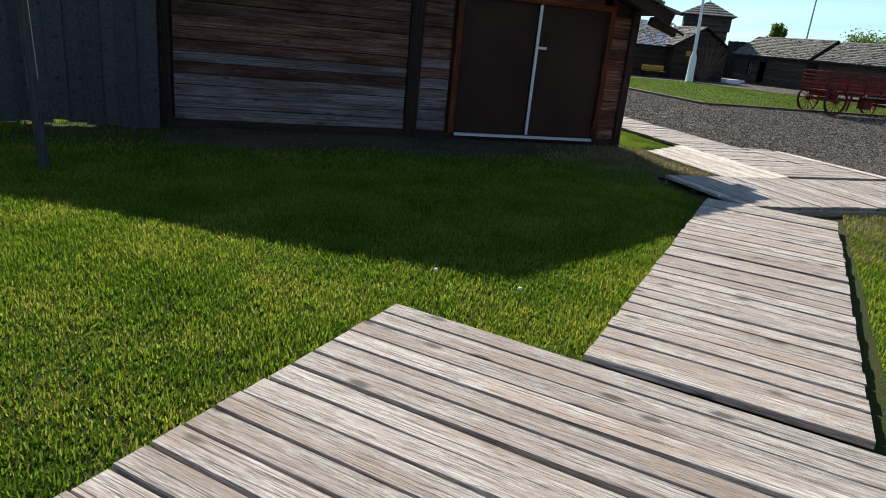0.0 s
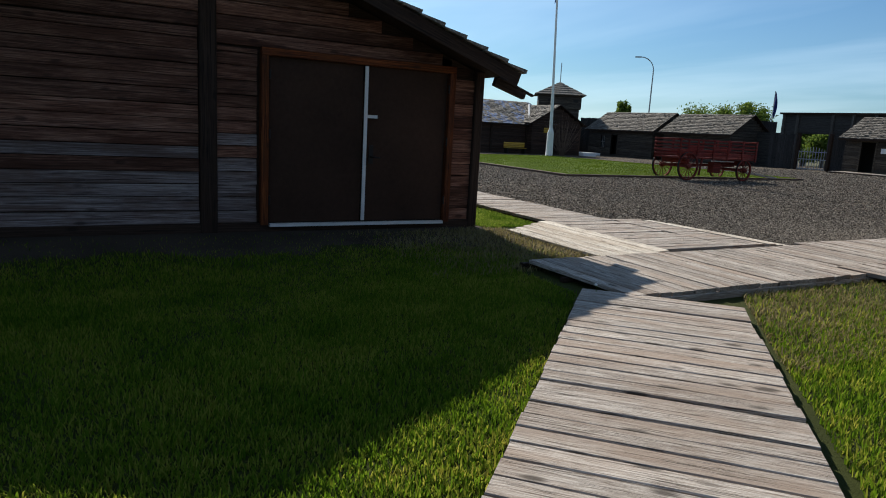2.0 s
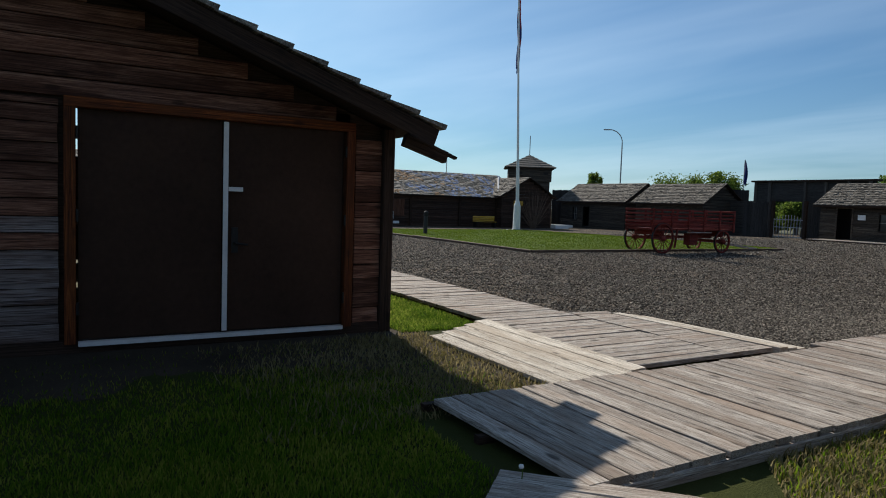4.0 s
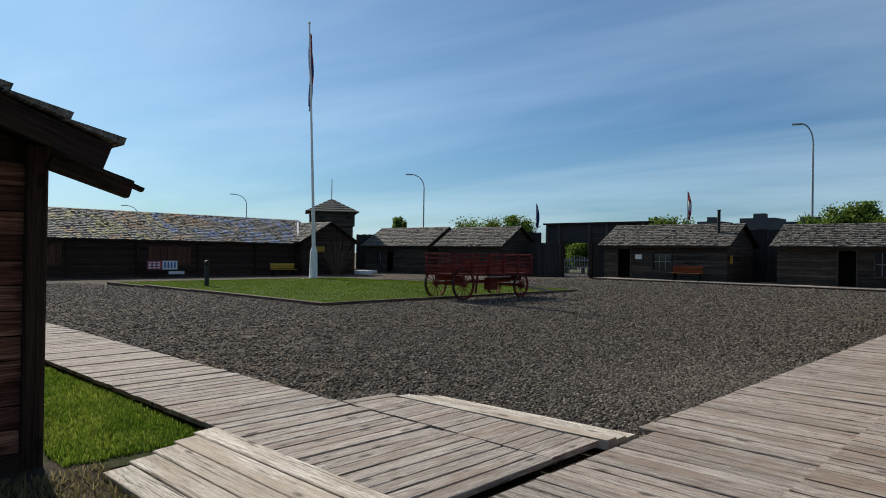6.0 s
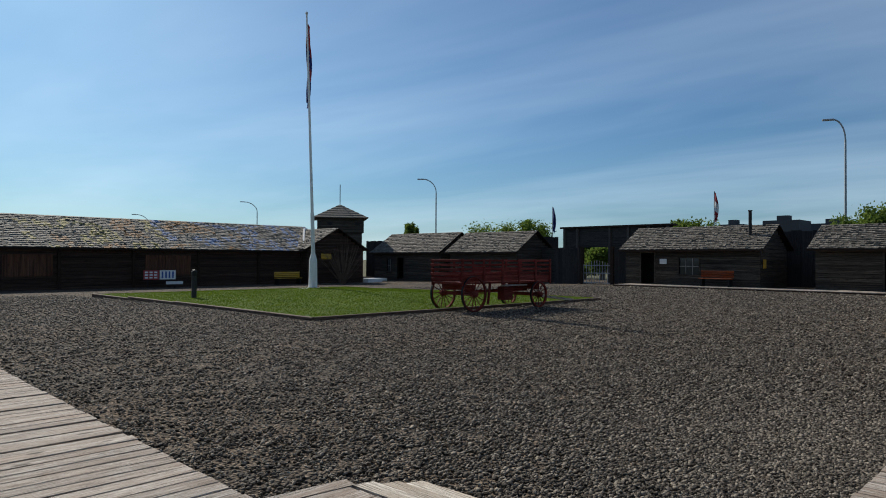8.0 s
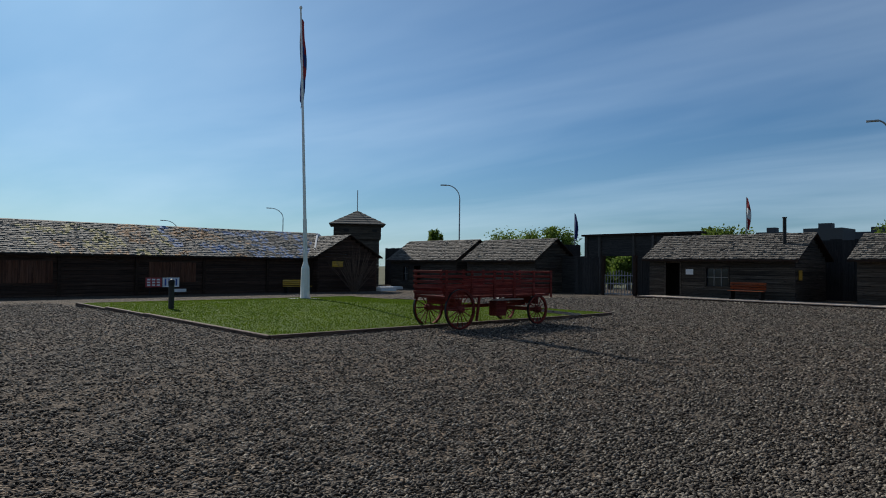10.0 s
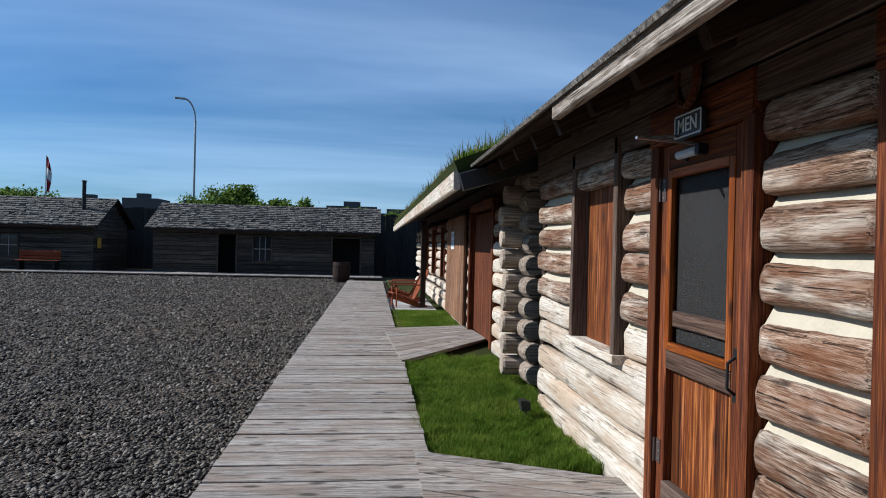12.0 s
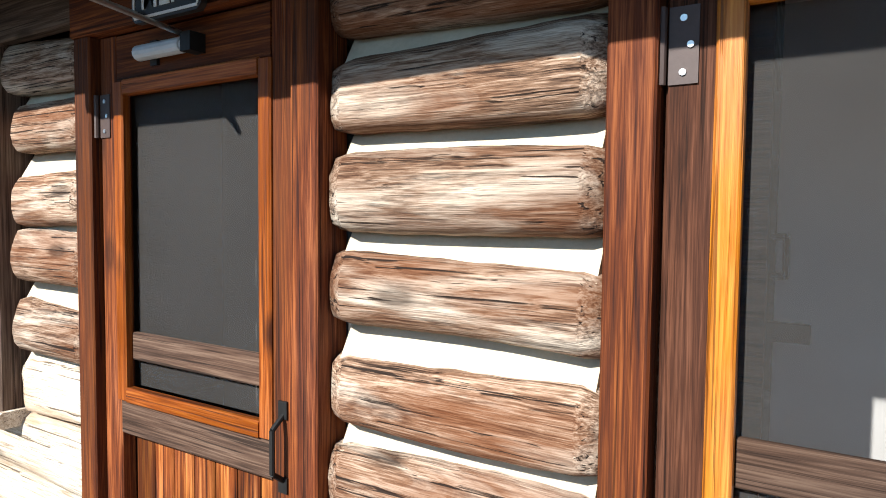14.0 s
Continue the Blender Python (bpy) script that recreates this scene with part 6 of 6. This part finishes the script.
# ---- benches, signs, small things ----
def bench(at, turn, mat, label, w=1.7):
    b = thing("bench", at, label, "bench", group="benches round the yard", turn=turn)
    for x in (-w / 2 + 0.15, w / 2 - 0.15):
        part("leg", Shape().box(x - 0.04, x + 0.04, -0.2, 0.2, 0, 0.42).box(x - 0.04, x + 0.04, -0.27, -0.2, 0, 0.85), DARKMETAL, b)
    for i in range(3):
        part("seat_slat", Shape().beam(w, 0.12, 0.035), mat, b, m=pose(-w / 2, -0.13 + i * 0.135, 0.455))
    for i in range(3):
        part("back_slat", Shape().beam(w, 0.11, 0.03), mat, b, m=pose(-w / 2, -0.2, 0.56 + i * 0.13, 90, 0, 0))
    return b


bench((31.9, 46.5, -0.42), 180, BENCHWOOD, "yellow slatted bench before the barn", 2.0)
bench((43.3, 21.5, -0.02), 90, REDWOOD, "red brown slatted bench before the cabin", 1.8)
board = thing("notice_boards", (23.2, 46.4, -0.42), "red and white notice boards on a low stand before the barn", "sign")
part("red_board", Shape().box(-1.15, -0.25, -0.03, 0.03, 0.5, 1.05), SIGNRED, board, "red board with white squares")
for i in range(3):
    for j in range(3):
        part("white_square", Shape().box(-1.08 + i * 0.27, -0.9 + i * 0.27, -0.036, -0.031, 0.57 + j * 0.16, 0.66 + j * 0.16), WHITEPAINT, board)
part("white_board", Shape().box(-0.2, 0.75, -0.03, 0.03, 0.5, 1.05), WHITEPAINT, board, "white board with blue lettering bars")
for i in range(4):
    part("print_bar", Shape().box(-0.1 + i * 0.21, 0.0 + i * 0.21, -0.036, -0.031, 0.58, 0.98), SIGNBLUE, board)
part("low_sign", Shape().box(0.0, 1.0, -0.5, -0.45, 0.22, 0.4), WHITEPAINT, board)
for x in (-0.9, 0.4):
    part("leg", Shape().box(x - 0.03, x + 0.03, -0.02, 0.02, 0, 0.5), DARKMETAL, board)
part("leg", Shape().box(0.46, 0.54, -0.49, -0.46, 0, 0.22), DARKMETAL, board)
boll = thing("bollard_light", (17.35, 29.3, -0.05), "short black bollard light at the lawn's edge", "lamp")
part("post", Shape().rod((0, 0, -0.1), (0, 0, 0.8), 0.09, n=13), BLACKPAINT, boll)
part("lamp_head", Shape().lathe([(0.09, 0.8), (0.1, 0.84), (0.1, 0.95), (0.06, 1.0), (0.0, 1.02)], 12), DARKMETAL, boll, "dark lamp head")
nb = thing("notice_board", (EX - 0.05, 24.6 + 0.4, 0.0), "small white notice beside the cabin door", "notice")
part("paper", Shape().box(-0.02, 0.0, -0.22, 0.22, 1.2, 1.5), WHITEPAINT, nb)
nb2 = thing("notice_board", (44.75, 19.46, 0.0), "small yellowish notice on the cabin's end wall", "notice")
part("paper", Shape().box(-0.2, 0.2, -0.03, 0.0, 1.0, 1.5), BENCHWOOD, nb2)
for x, y in ((1.85, 3.55), (1.42, 3.9), (5.3, 6.0)):
    dd = thing("dandelion", (x, y, -0.1), "single white seeding dandelion in the grass", "flower", group="dandelions")
    part("stem", Shape().rod((0, 0, 0), (0.01, 0, 0.16), 0.003, n=5), LEAF, dd)
    part("seed_head", Shape().lathe([(0.002, 0.15), (0.011, 0.154), (0.014, 0.162), (0.01, 0.17), (0.002, 0.173)], 8), WHITEPAINT, dd)


# ---- trees and far skyline ----
def tree(at, h, r, label, n=15000):
    t = thing("tree", at, label, "tree", group="trees beyond the fort")
    tr = Shape().rod((0, 0, 0), (0.1, 0, h * 0.45), 0.22, 0.15, 8)
    tips = []
    for i in range(14):
        a, e = random.uniform(0, 6.28), random.uniform(0.3, 1.2)
        L = random.uniform(0.45, 0.75) * h * 0.6
        z0 = h * random.uniform(0.25, 0.5)
        q = (math.cos(a) * math.cos(e) * min(L, r), math.sin(a) * math.cos(e) * min(L, r), z0 + math.sin(e) * L)
        tr.rod((0.05, 0, z0), q, 0.08, 0.02, 5)
        tips.append(q)
    part("trunk", tr, BARK, t)
    tp = np.array(tips)
    c = tp[RNG.integers(0, len(tips), n)] * RNG.uniform(0.55, 1.05, (n, 1)) + RNG.normal(0, 0.14 * r, (n, 3)) + np.array([0, 0, h * 0.12])
    c[:, 2] = np.clip(c[:, 2], h * 0.22, h * RNG.uniform(0.86, 1.0, n))
    d1, d2 = RNG.normal(0, 1, (n, 3)), RNG.normal(0, 1, (n, 3))
    d1 /= np.linalg.norm(d1, axis=1)[:, None]
    d2 -= (d2 * d1).sum(1)[:, None] * d1
    d2 /= np.linalg.norm(d2, axis=1)[:, None]
    s = RNG.uniform(0.07, 0.16, (n, 1))
    v = np.stack([c - d1 * s, c + d2 * s * 0.55, c + d1 * s, c - d2 * s * 0.55], 1).reshape(-1, 3)
    k = (np.arange(n) * 4)[:, None]
    f = np.concatenate([k + [0, 1, 2], k + [0, 2, 3]], 1).reshape(-1, 3)
    part("crown", bulk_mesh("crown", v, f, LEAF), None, t, "loose crown of light green leaves")
    return t


for x, y, h, r in ((62, 53.5, 6.8, 3.4), (64, 50.5, 6.4, 3.0), (60, 30.5, 5.9, 2.0), (62, 32.5, 5.6, 1.8), (60.5, 17.6, 6.3, 2.4), (61, 15.0, 6.2, 2.2), (59, 14.0, 5.2, 1.4), (58, 12.0, 5.4, 1.6), (57.0, 4.6, 4.6, 1.6), (70, 76, 7.5, 1.2), (62, 42.0, 4.2, 2.2), (57, 37.0, 3.4, 1.8), (58, 39.5, 3.0, 1.6), (66, 40.0, 4.8, 2.0), (57, 8.0, 4.8, 1.6)):
    tree((x, y, -0.6), h, r, "light green spring tree rising behind the palisade")
far = thing("distant_buildings", (0, 0, -1.0), "row of dark flat roofed buildings far beyond the fort", "buildings", kind="structure")
for x, y, w, h in ((120, 43, 5.5, 9.0), (120, 51, 4, 8.6), (130, 38, 9, 8.8), (118, 24, 12, 7.4), (118, 10, 8, 8.6), (122, 2, 14, 7.8), (118, 22, 6, 8.5)):
    part("block", Shape().box(x, x + 6, y - w / 2, y + w / 2, 0, h).box(x + 1, x + 2.5, y - w / 6, y + w / 6, h, h + 0.8), HAZE, far)
